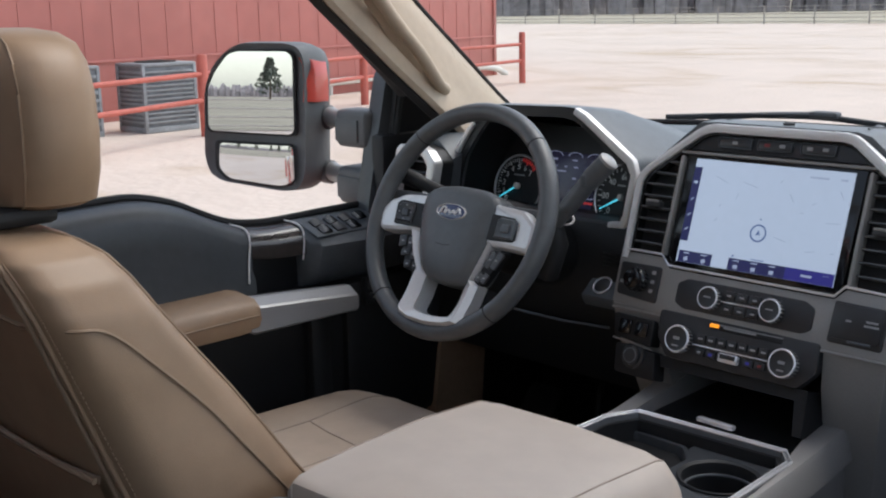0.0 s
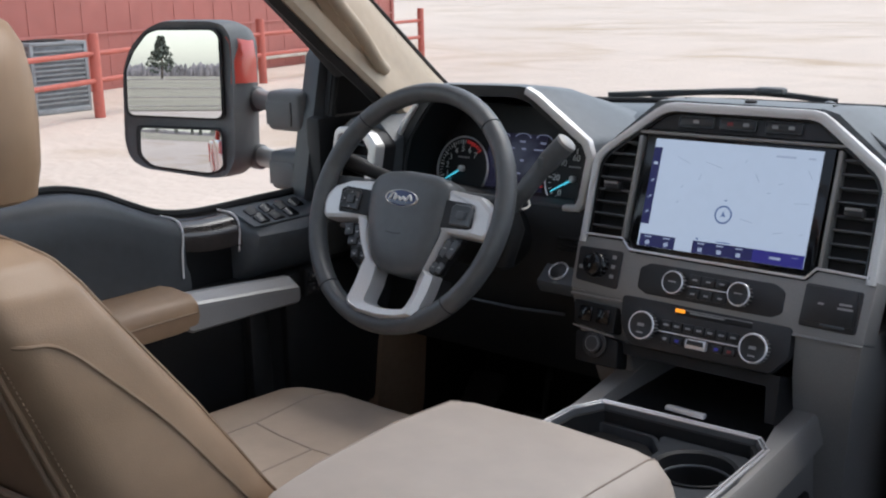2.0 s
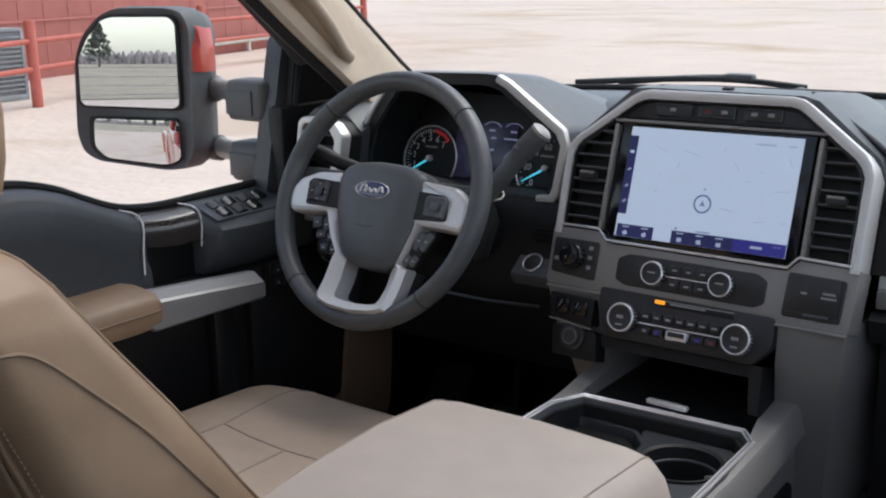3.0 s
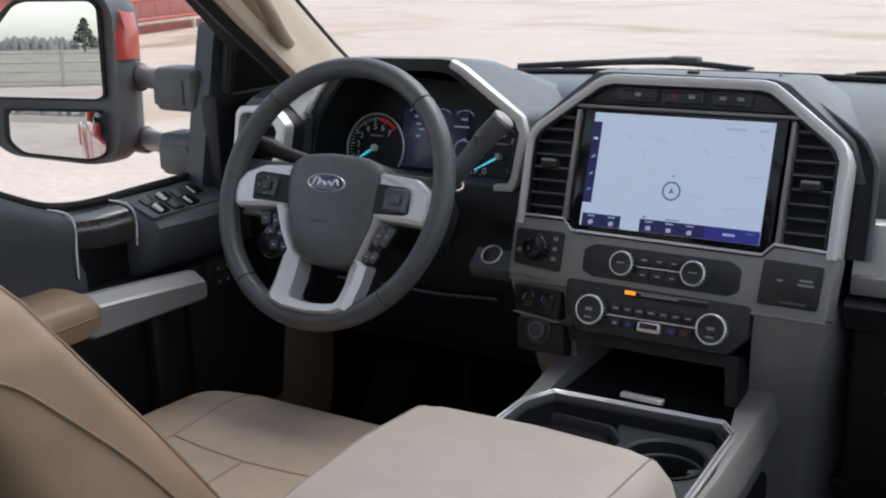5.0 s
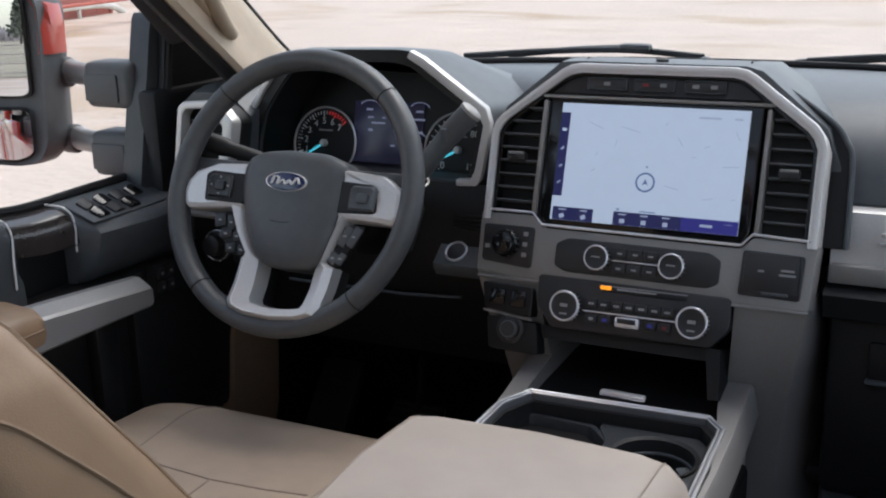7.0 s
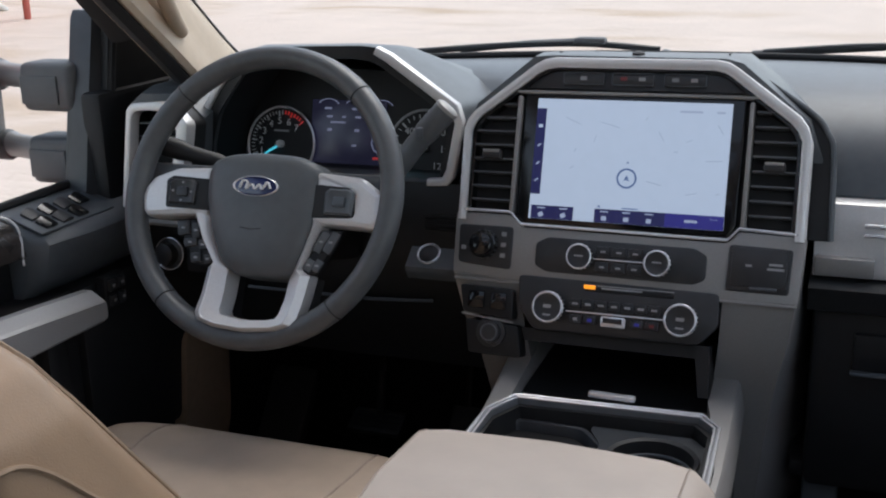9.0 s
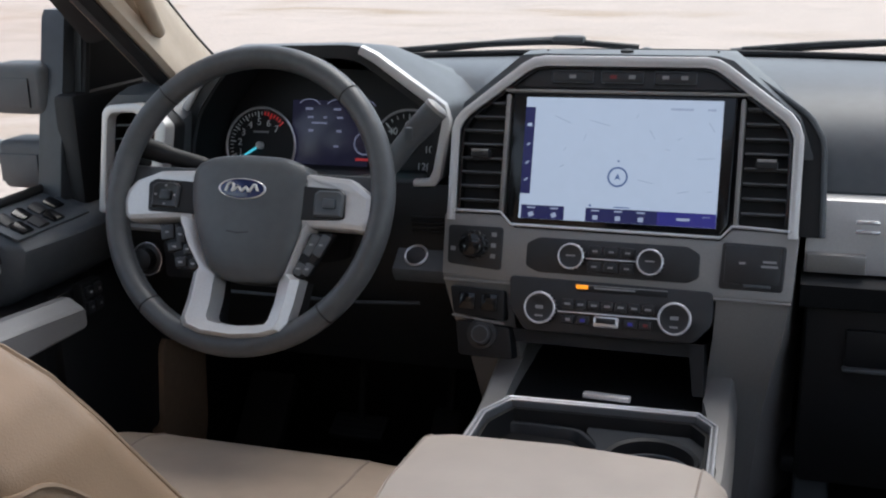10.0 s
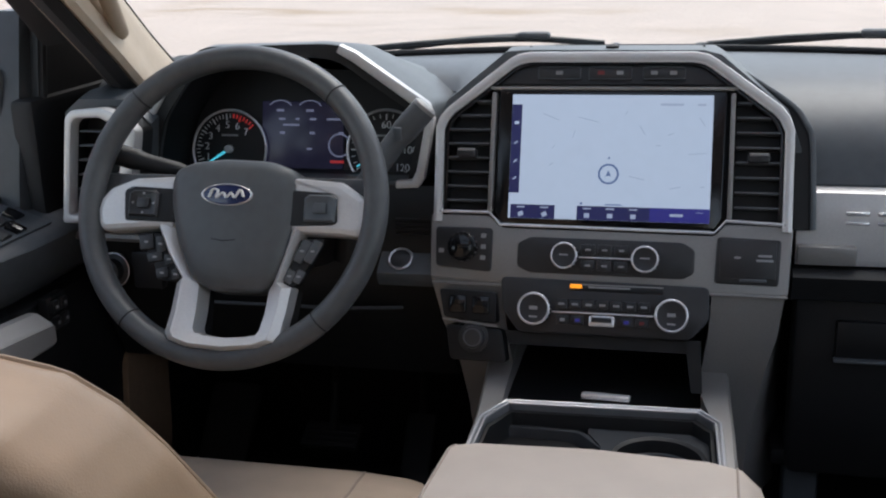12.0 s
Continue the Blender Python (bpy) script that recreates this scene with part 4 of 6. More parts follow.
def knob(parent, x, y, r, h, big):
    K = ST @ Matrix.Translation((x, y, 0.002))
    k = part("knob", lathe([(r * 0.95, 0), (r * 0.95, h * 0.8), (r * 0.86, h), (r * 0.80, h * 0.97)], 40), BUTTON, parent, "black knob with chrome ring", m=K)
    part("chrome_ring", torus(r * 0.93, r * 0.10, 48, 10), CHROME, parent, m=K @ Matrix.Translation((0, 0, h * 0.88)))
    for i in range(24 if big else 18):
        a = 2 * math.pi * i / (24 if big else 18)
        part("grip_rib", rbox(r * 0.97, 0, h * 0.45, 0.002, 0.0022, h * 0.75, 0.0005, 1), GREY, parent, m=K @ Matrix.Rotation(a, 4, "Z"))
    part("mark_bar", rbox(0, 0.001, h * 0.99, r * (0.5 if big else 0.7), r * (0.22 if big else 0.12), 0.001, 0), MARK, parent, m=K)
    if big:
        part("mark_bar", rbox(0, -r * 0.5, h * 0.99, r * 0.5, r * 0.12, 0.001, 0), MARK, parent, m=K)


# radio panel
rad = part("radio_panel", plate(rounded([(-0.117, -0.028), (-0.100, -0.019), (0.100, -0.020), (0.116, -0.029), (0.116, -0.060), (0.102, -0.068), (-0.100, -0.067), (-0.117, -0.059)], 0.005), -0.01, 0.003, 0.0015), BUTTON, stk, "black radio control panel", m=ST)
knob(rad, -0.053, -0.043, 0.0175, 0.014, False)
knob(rad, 0.053, -0.044, 0.0175, 0.014, False)
part("centre_bar", rbox(0, -0.0445, 0.004, 0.07, 0.0018, 0.003, 0.0005), CHROME, rad, m=ST)
for x in (-0.022, 0.0, 0.022):
    for y in (-0.034, -0.055):
        part("button", rbox(x, y, 0.0035, 0.019, 0.014, 0.004, 0.0015), BUTTON, rad, m=ST)
        part("mark_bar", rbox(x, y, 0.0058, 0.007, 0.0025, 0.0008, 0), MARK, rad, m=ST)
# climate panel
cli = part("climate_panel", plate(rounded([(-0.138, -0.074), (0.136, -0.077), (0.138, -0.120), (0.114, -0.147), (-0.112, -0.147), (-0.134, -0.118)], 0.008), -0.012, 0.004, 0.002), BUTTON, stk, "black climate control panel", m=ST)
knob(cli, -0.090, -0.115, 0.0215, 0.016, True)
knob(cli, 0.090, -0.116, 0.0215, 0.016, True)
part("slot", rbox(0.018, -0.086, 0.0045, 0.12, 0.006, 0.002, 0.001), BLACK, cli, m=ST)
part("slot_edge", rbox(0.018, -0.0805, 0.005, 0.12, 0.0015, 0.002, 0.0005), MARK, cli, m=ST)
part("amber_indicator", rbox(-0.036, -0.083, 0.0055, 0.016, 0.0055, 0.003, 0.001), AMBER, cli, "amber lit indicator", m=ST)
part("caption_bar", rbox(0.008, -0.0835, 0.0058, 0.055, 0.0025, 0.002, 0), MARK, cli, m=ST)
part("centre_bar", rbox(0, -0.118, 0.006, 0.134, 0.002, 0.004, 0.0005), CHROME, cli, m=ST)
for i in range(7):
    x = -0.054 + 0.018 * i
    part("button", rbox(x, -0.107, 0.005, 0.016, 0.013, 0.005, 0.0015), BUTTON, cli, m=ST)
    part("mark_bar", rbox(x, -0.107, 0.0078, 0.008, 0.003, 0.0008, 0), MARK, cli, m=ST)
for i, x in enumerate((-0.052, -0.032, 0.032, 0.052)):
    part("button", rbox(x, -0.128, 0.005, 0.017, 0.012, 0.005, 0.0015), BUTTON, cli, m=ST)
    part("mark_bar", rbox(x, -0.128, 0.0078, 0.006, 0.004, 0.0008, 0), LIT_BLUE if i in (1, 2) else REDDIM if i == 3 else MARK, cli, m=ST)
part("silver_rocker", rbox(0, -0.128, 0.007, 0.034, 0.015, 0.010, 0.003), CHROME, cli, "chrome temperature rocker", m=ST)
part("rocker_face", rbox(0, -0.126, 0.0125, 0.026, 0.007, 0.002, 0.0005), BUTTON, cli, m=ST)
# drive mode dial box and outlet box
db = part("mode_dial_box", plate(rounded([(-0.231, -0.009), (-0.152, -0.009), (-0.152, -0.069), (-0.229, -0.063)], 0.006), -0.01, 0.004, 0.0015), BUTTON, stk, "black dial panel", m=ST)
DM = ST @ Matrix.Translation((-0.192, -0.036, 0.004))
part("mode_dial", lathe([(0.0195, 0), (0.0195, 0.010), (0.0165, 0.013), (0.0155, 0.020), (0.012, 0.022)], 36), GLOSSY, db, m=DM)
for i in range(16):
    part("grip_rib", rbox(0.0195, 0, 0.006, 0.002, 0.003, 0.010, 0.0005, 1), BUTTON, db, m=DM @ Matrix.Rotation(2 * math.pi * i / 16, 4, "Z"))
for x, y in ((-0.222, -0.042), (-0.164, -0.020), (-0.164, -0.035), (-0.164, -0.050)):
    part("mark_bar", rbox(x, y, 0.0045, 0.007, 0.006, 0.001, 0), MARK, db, m=ST)
ub = part("outlet_box", plate(rounded([(0.144, -0.011), (0.224, -0.013), (0.222, -0.072), (0.142, -0.071)], 0.005), -0.01, 0.004, 0.0015), BUTTON, stk, "dark outlet cover", m=ST)
part("lid", rbox(0.183, -0.039, 0.0045, 0.070, 0.050, 0.004, 0.001), BUTTON, ub, m=ST)
part("mark_bar", rbox(0.170, -0.037, 0.0068, 0.008, 0.003, 0.001, 0), MARK, ub, m=ST)
part("mark_bar", join([rbox(0.204, -0.034, 0.0068, 0.017, 0.003, 0.001, 0), rbox(0.204, -0.040, 0.0068, 0.021, 0.003, 0.001, 0)]), MARK, ub, m=ST)
part("lid_notch", rbox(0.190, -0.066, 0.0058, 0.034, 0.004, 0.003, 0.001), PAD, ub, m=ST)
# legs
part("right_leg", loft([[(a, y, z), (b, y + 0.004, z), (0.243, 0.41, z), (a, 0.41, z)] for a, b, y, z in ((0.140, 0.231, 0.194, 0.622), (0.137, 0.224, 0.198, 0.56), (0.130, 0.212, 0.222, 0.50), (0.130, 0.200, 0.245, 0.42), (0.13, 0.185, 0.27, 0.25))]), GREY, stk, "warm grey metallic leg", m=None)
part("left_leg", loft([[(b, y + 0.004, z), (a, y, z), (a, y + 0.16, z), (b - 0.012, y + 0.16, z)] for a, b, y, z in ((-0.138, -0.236, 0.194, 0.624), (-0.132, -0.222, 0.198, 0.56), (-0.128, -0.205, 0.215, 0.50), (-0.13, -0.198, 0.245, 0.42), (-0.13, -0.185, 0.27, 0.25))]), GREY, stk, "warm grey metallic leg")
tb = part("brake_controller", plate(rounded([(-0.222, -0.094), (-0.143, -0.096), (-0.141, -0.138), (-0.214, -0.132)], 0.005), -0.02, 0.006, 0.002), BLACK, stk, "black trailer brake controller", m=ST)
for x in (-0.195, -0.163):
    part("button", rbox(x, -0.114, 0.007, 0.024, 0.024, 0.006, 0.003), GLOSSY, tb, m=ST)
part("chrome_line", tube([(-0.216, -0.135, 0.004), (-0.140, -0.142, 0.004)], 0.0015, 6), GREY, tb, m=ST)
kp = part("drive_panel", plate(rounded([(-0.212, -0.142), (-0.134, -0.146), (-0.126, -0.19), (-0.204, -0.19)], 0.006), -0.03, 0.0, 0.002), BLACK, stk, "black four-wheel-drive knob panel", m=ST)
K4 = ST @ Matrix.Translation((-0.172, -0.158, 0.0))
part("drive_knob", lathe([(0.021, 0), (0.021, 0.004), (0.016, 0.005), (0.015, 0.011), (0.011, 0.012)], 32), BUTTON, kp, m=K4)
part("knob_ring", torus(0.0115, 0.0013, 32, 6), SHELL, kp, m=K4 @ Matrix.Translation((0, 0, 0.0115)))
part("underside", plate([(-0.132, -0.147), (0.128, -0.147), (0.124, -0.165), (-0.126, -0.165)], -0.14, -0.012), BLACK, stk, m=ST)
part("cubby_back", rbox(0, 0.37, 0.52, 0.27, 0.02, 0.18, 0.004), BLACK, stk)
part("cubby_side", plate([(0.108, -0.147), (0.128, -0.147), (0.132, -0.215), (0.118, -0.215)], -0.12, -0.004), BLACK, stk, m=ST)

# ---- steering wheel ----
sw = thing("steering_wheel", -0.460, 0.056, 0.756, "black leather steering wheel with satin silver spokes", "steering wheel")
WH = pose(-0.4604, 0.0558, 0.756, 90 - 24.6)
part("rim", torus(0.1940, 0.0155, 96, 18, squash=1.15), LEATHER, sw, m=WH)
for a in (48, 135, 231, 313):
    part("rim_seam", torus(0.0157, 0.0009, 28, 6), BLACK, sw, m=WH @ Matrix.Rotation(radians(a), 4, "Z") @ Matrix.Translation((0.194, 0, 0)) @ Matrix.Rotation(radians(90), 4, "X") @ Matrix.Diagonal((1, 1.15, 1, 1)))
part("rim_stitching", tube([(0.1788 * math.cos(radians(a)), 0.1788 * math.sin(radians(a)), -0.004 + (0.0012 if a % 4 else -0.0012)) for a in range(182, 360, 2)], 0.0009, 5), PAD, sw, m=WH)
hub_o = [(-0.079, 0.010), (-0.079, 0.030), (-0.073, 0.044), (-0.050, 0.054), (-0.006, 0.059), (0.055, 0.057), (0.084, 0.047), (0.093, 0.032), (0.094, -0.022), (0.084, -0.070), (0.071, -0.102), (0.045, -0.111), (-0.015, -0.111), (-0.040, -0.096), (-0.063, -0.050), (-0.076, -0.012)]
hr = rounded(hub_o, 0.010, 3)


def shrink(line, f, dy=0.0):
    return [((x - 0.007) * f + 0.007, (y + 0.02) * f - 0.02 + dy) for x, y in line]


hub = part("hub", loft([[(x, y, z) for x, y in shrink(hr, f)] for f, z in ((0.93, -0.055), (1.0, -0.035), (1.0, -0.004), (0.985, 0.006), (0.93, 0.013), (0.80, 0.018), (0.55, 0.0215), (0.25, 0.023), (0.06, 0.0235))]), HUBMAT, sw, "charcoal airbag cover", m=WH)
part("airbag_mark", tube([(-0.010, -0.047, 0.0225), (0.006, -0.049, 0.0225), (0.022, -0.047, 0.0225)], 0.0007, 5), BLACK, hub, m=WH)
BG = WH @ Matrix.Translation((0.006, 0.009, 0.0195)) @ Matrix.Diagonal((1, 0.40, 1, 1))
bd = part("badge", lathe([(0.0335, 0), (0.0335, 0.004), (0.029, 0.0052)], 48), NAVY, sw, "oval navy badge with chrome rim", m=BG)
part("badge_rim", torus(0.033, 0.0018, 48, 8), CHROME, bd, m=BG @ Matrix.Translation((0, 0, 0.004)))
part("badge_shape", tube(smooth_line([(-0.023, -0.010, 0.0058), (-0.019, 0.016, 0.0058), (-0.012, 0.012, 0.0058), (-0.013, -0.010, 0.0058), (-0.005, 0.006, 0.0058), (0.000, -0.010, 0.0058), (0.006, 0.006, 0.0058), (0.011, -0.010, 0.0058), (0.018, 0.016, 0.0058), (0.023, -0.006, 0.0058)]), 0.0021, 6), WHITE, bd, m=BG)
# side spokes
spl = [(-0.180, -0.012), (-0.1765, 0.003), (-0.164, 0.0175), (-0.130, 0.031), (-0.070, 0.0345), (-0.070, -0.0335), (-0.100, -0.034), (-0.168, -0.040), (-0.176, -0.033)]
spr = [(0.085, 0.0365), (0.150, 0.0320), (0.1820, 0.0112), (0.1845, -0.026), (0.176, -0.0370), (0.155, -0.0350), (0.085, -0.0336)]
for o in (spl, spr):
    part("side_spoke", plate(rounded(o, 0.004), -0.022, 0.0095, 0.008, 2), SILVER, sw, "satin silver spoke cover", m=WH, flat=True)
part("spoke_arm", rbox(-0.13, 0.004, -0.022, 0.12, 0.075, 0.02, 0.008), LEATHER, sw, m=WH)
part("spoke_arm", rbox(0.13, 0.004, -0.022, 0.11, 0.075, 0.02, 0.008), LEATHER, sw, m=WH)
for o, cx in (([(-0.142, 0.013), (-0.132, 0.019), (-0.070, 0.017), (-0.068, -0.026), (-0.138, -0.0256)], -0.112), ([(0.086, 0.019), (0.1368, 0.0171), (0.1462, 0.0103), (0.1487, -0.020), (0.142, -0.0234), (0.086, -0.026)], 0.126)):
    bp = part("button_pad", plate(rounded(o, 0.004), 0.0, 0.0115, 0.0015), BLACK, sw, m=WH)
    k = 1 if cx > 0 else -1
    part("arrow_pad", loft([[(cx + x * f, -0.003 + y * f, z) for x, y in ((-0.020, -0.017), (0.020, -0.017), (0.021, 0.012), (0.015, 0.017), (-0.015, 0.017), (-0.021, 0.012))] for f, z in ((1.0, 0.010), (1.0, 0.014), (0.86, 0.0165), (0.52, 0.0135))]), BUTTON if k < 0 else PAD, bp, m=WH)
    part("centre_key", rbox(cx, -0.003, 0.0145, 0.017, 0.013, 0.004, 0.0015), BUTTON if k < 0 else PAD, bp, m=WH)
    for dx, dy in ((-0.0145, 0), (0.0145, 0), (0, 0.0125), (0, -0.0125)):
        if k < 0:
            part("mark_bar", rbox(cx + dx, -0.003 + dy, 0.0158, 0.003, 0.0025, 0.001, 0), MARK, bp, m=WH)
# lower button clusters
for o, keys, mk, turn in (([(-0.124, -0.0405), (-0.0905, -0.0395), (-0.0520, -0.0935), (-0.0532, -0.1023), (-0.083, -0.1001), (-0.0944, -0.0825)], [(-0.107, -0.052, 0.020, 0.020), (-0.087, -0.054, 0.013, 0.022), (-0.093, -0.071, 0.022, 0.012), (-0.073, -0.073, 0.014, 0.014), (-0.081, -0.091, 0.017, 0.014), (-0.062, -0.092, 0.012, 0.014)], BUTTON, 12),
                ([(0.1005, -0.0407), (0.1325, -0.0395), (0.1000, -0.099), (0.0847, -0.1018), (0.0815, -0.095)], [(0.1045, -0.056, 0.013, 0.030), (0.1185, -0.056, 0.013, 0.030), (0.0905, -0.088, 0.012, 0.017), (0.1030, -0.088, 0.011, 0.017)], SHELL, -26)):
    bp = part("lower_pad", plate(rounded(o, 0.004), -0.012, 0.003, 0.002), BLACK, sw, m=WH)
    for x, y, w, h in keys:
        part("key", rbox(0, 0, 0.003, w, h, 0.006, 0.002), mk, bp, m=WH @ Matrix.Translation((x, y, 0)) @ Matrix.Rotation(radians(turn), 4, "Z"))
        part("mark_bar", rbox(x, y, 0.0064, 0.005, 0.0025, 0.001, 0), MARK, bp, m=WH)
# silver Y-shaped lower spoke: strips beside the hub running down into a ridged U
uo = [(-0.094, -0.030), (-0.0745, -0.067), (-0.0535, -0.096), (-0.0605, -0.103), (-0.063, -0.139), (-0.0655, -0.166), (-0.060, -0.175), (-0.036, -0.183), (0.0144, -0.1855), (0.0625, -0.180), (0.083, -0.171), (0.0877, -0.159), (0.091, -0.131), (0.0945, -0.102), (0.082, -0.096), (0.0985, -0.041), (0.102, -0.030)]
ui = [(-0.070, -0.030), (-0.055, -0.067), (-0.037, -0.094), (-0.029, -0.103), (-0.028, -0.135), (-0.0275, -0.158), (-0.024, -0.164), (-0.012, -0.1665), (0.0126, -0.168), (0.040, -0.1655), (0.054, -0.163), (0.0575, -0.157), (0.060, -0.136), (0.0625, -0.108), (0.066, -0.100), (0.082, -0.045), (0.084, -0.030)]
ys = []
for (xo, yo), (xi, yi) in zip(uo, ui):
    q = [(xo + (xi - xo) * f, yo + (yi - yo) * f) for f in (0, 0.02, 0.30, 0.36, 0.95, 1.0)]
    up = 0.011 * min(1, max(0, (-0.125 - yo) / 0.045))
    ys.append([(*p, z + up) for p, z in zip(q, (-0.020, 0.004, 0.0125, 0.012, 0.002, -0.030))])
part("lower_spoke", loft(ys), SILVER, sw, "satin silver U-shaped lower spoke", m=WH)
part("spoke_edge", tube([(xo + (xi - xo) * 0.33, yo + (yi - yo) * 0.33, 0.0122 + 0.011 * min(1, max(0, (-0.125 - yo) / 0.045))) for (xo, yo), (xi, yi) in list(zip(uo, ui))[3:14]], 0.0011, 6), SILVER, sw, m=WH)
part("lower_core", band([(x * 0.95, y) for x, y in uo[3:14]], [(x * 1.1, y) for x, y in ui[3:14]], -0.050, -0.028, 0.004), BLACK, sw, m=WH)

# column, stalks
col = thing("steering_column", -0.455, 0.2, 0.72, "black steering column shroud with stalks", "steering column")
part("shroud", loft([[(-0.455 + 0.085 * f * math.cos(t), y, z + 0.06 * f * math.sin(t)) for t in (2 * math.pi * k / 24 for k in range(24))] for f, y, z in ((0.8, 0.075, 0.745), (1.0, 0.10, 0.735), (1.15, 0.2, 0.70), (1.2, 0.30, 0.66))]), BLACK, col)
sh = part("gear_lever", tube(smooth_line([(-0.375, 0.165, 0.715), (-0.340, 0.152, 0.735), (-0.305, 0.150, 0.772), (-0.265, 0.163, 0.824), (-0.233, 0.1735, 0.860)], 5), [0.012] * 6 + [0.013] * 5 + [0.015] * 5 + [0.017] * 5, 14), LEATHER, col, "black column gear lever")
part("lever_cap", lathe([(0.017, 0), (0.0172, 0.005), (0.013, 0.008)], 20), GREY, sh, m=Matrix.Translation((-0.233, 0.1735, 0.860)) @ Vector((0.032, 0.0105, 0.036)).to_track_quat("Z", "Y").to_matrix().to_4x4())
part("lever_button", rbox(-0.262, 0.150, 0.832, 0.012, 0.006, 0.018, 0.003), PAD, sh)
part("lever_boot", tube([(-0.335, 0.15, 0.77), (-0.325, 0.15, 0.72), (-0.34, 0.15, 0.66)], [0.018, 0.026, 0.02], 12), BLACK, col)
part("boot_ring", torus(0.014, 0.002, 24, 6), GREY, col, m=pose(-0.312, 0.165, 0.76, 20, 25, 0))
part("signal_stalk", tube(smooth_line([(-0.53, 0.14, 0.77), (-0.585, 0.125, 0.788), (-0.655, 0.11, 0.81)]), [0.010] * 4 + [0.012] * 5 + [0.015] * 4, 12), BLACK, col, "black turn signal stalk")

# ---- driver's seat ----
seat = thing("driver_seat", -0.45, -0.4, 0.05, "tan leather driver seat with stitched seams and headrest", "seat")
Z = (0.46, 0.577, 0.64, 0.70, 0.759, 0.808, 0.840, 0.864, 0.880, 0.890)
YF = (-0.399, -0.498, -0.541, -0.582, -0.628, -0.664, -0.684, -0.700, -0.721, -0.761)
YB = (-0.70, -0.738, -0.757, -0.775, -0.793, -0.808, -0.818, -0.824, -0.822, -0.802)
HW = (0.319, 0.320, 0.312, 0.302, 0.295, 0.287, 0.273, 0.251, 0.218, 0.118)


def back_point(s, a, grow=0.0):
    """A point of the backrest's skin: s from foot to top, a round it in degrees (0: inboard side, 90: front)."""
    z, yf, yb, hw = (lerp(tb, s) for tb in (Z, YF, YB, HW))
    c, n = math.cos(radians(a)), math.sin(radians(a))
    e = 0.30 if n > 0 else 0.46
    x = math.copysign(abs(c) ** e, c) * (hw + grow)
    y = math.copysign(abs(n) ** e, n) * ((yf - yb) / 2 + grow)
    return (-0.45 + x, (yf + yb) / 2 + y, z + (grow if s > 0.9 else 0))


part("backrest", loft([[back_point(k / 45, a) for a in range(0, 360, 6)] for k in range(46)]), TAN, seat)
part("rear_seam", tube([back_point(k / 30, 312 if k < 24 else 312 - (k - 24) * 4, 0.0006) for k in range(2, 30)], 0.0042, 8), TAN_DARK, seat, "double stitched seam")
part("rear_piping", tube([back_point(k / 30, 318 if k < 24 else 318 - (k - 24) * 4, 0.0004) for k in range(2, 30)], 0.0035, 8), TAN, seat)
st = [back_point(k / 90, 324 if k < 72 else 324 - (k - 72) * 1.4, 0.0012) for k in range(8, 88)]
part("stitch_row", join([tube([Vector(a).lerp(Vector(b), 0.1), Vector(a).lerp(Vector(b), 0.6)], 0.0011, 5) for a, b in zip(st, st[1:])]), TAN, seat, "tan thread stitches")
part("front_seam", tube([back_point(k / 30, 32, 0.0005) for k in range(1, 29)], 0.0022, 6), TAN_DARK, seat)
pk = [(s, math.degrees(math.asin(math.copysign(abs(f) ** (1 / 0.3), f)))) for s, f in ((0.53, -0.95), (0.538, -0.7), (0.53, -0.4), (0.50, -0.15), (0.44, 0.10), (0.32, 0.34), (0.20, 0.45), (0.10, 0.52), (0.02, 0.55))]
part("bolster_seam", tube(smooth_line([back_point(s, a, 0.0004) for s, a in pk]), 0.0021, 6), TAN_DARK, seat)
part("back_seam", tube([back_point(0.545 + 0.004 * math.sin(i * 0.9), a, 0.0006) for i, a in enumerate(range(228, 316, 4))], 0.003, 6), TAN_DARK, seat)
part("map_pocket", loft([[back_point(s, a, g) for a in range(232, 309, 4)] for s, g in ((0.0, 0.002), (0.08, 0.010), (0.16, 0.012), (0.19, 0.010), (0.20, 0.002))], ring=False), TAN, seat)
part("pocket_piping", tube([back_point(0.195 + 0.02 * math.cos(radians((a - 270) * 2.2)), a, 0.013) for a in range(232, 309, 3)], 0.004, 8), TAN_DARK, seat)
# headrest
hs = []
for f, z in ((0.55, 0.902), (0.80, 0.905), (0.93, 0.913), (0.985, 0.945), (1.0, 0.985), (0.975, 1.03), (0.92, 1.06), (0.81, 1.080), (0.62, 1.091), (0.3, 1.096)):
    cy = -0.722 + 0.02 * (z - 0.9)
    loop = []
    for k in range(40):
        a = 2 * math.pi * k / 40
        c, n = math.cos(a), math.sin(a)
        loop.append((-0.436 + math.copysign(abs(c) ** 0.55, c) * 0.194 * f, cy + math.copysign(abs(n) ** 0.7, n) * 0.062 * (0.4 + 0.6 * f), z))
    hs.append(loop)
part("headrest", loft(hs), TAN, seat)
part("headrest_seam", tube([Vector(hs[i][36]) + Vector((0.0004, -0.0004, 0)) for i in range(1, 9)], 0.0016, 6), TAN_DARK, seat)
for x in (-0.53, -0.37):
    part("headrest_post", tube([(x, -0.79, 0.86), (x, -0.765, 0.93)], 0.008, 10), BLACK, seat)
part("headrest_base", rbox(-0.43, -0.76, 0.90, 0.30, 0.075, 0.02, 0.008), BLACK, seat)
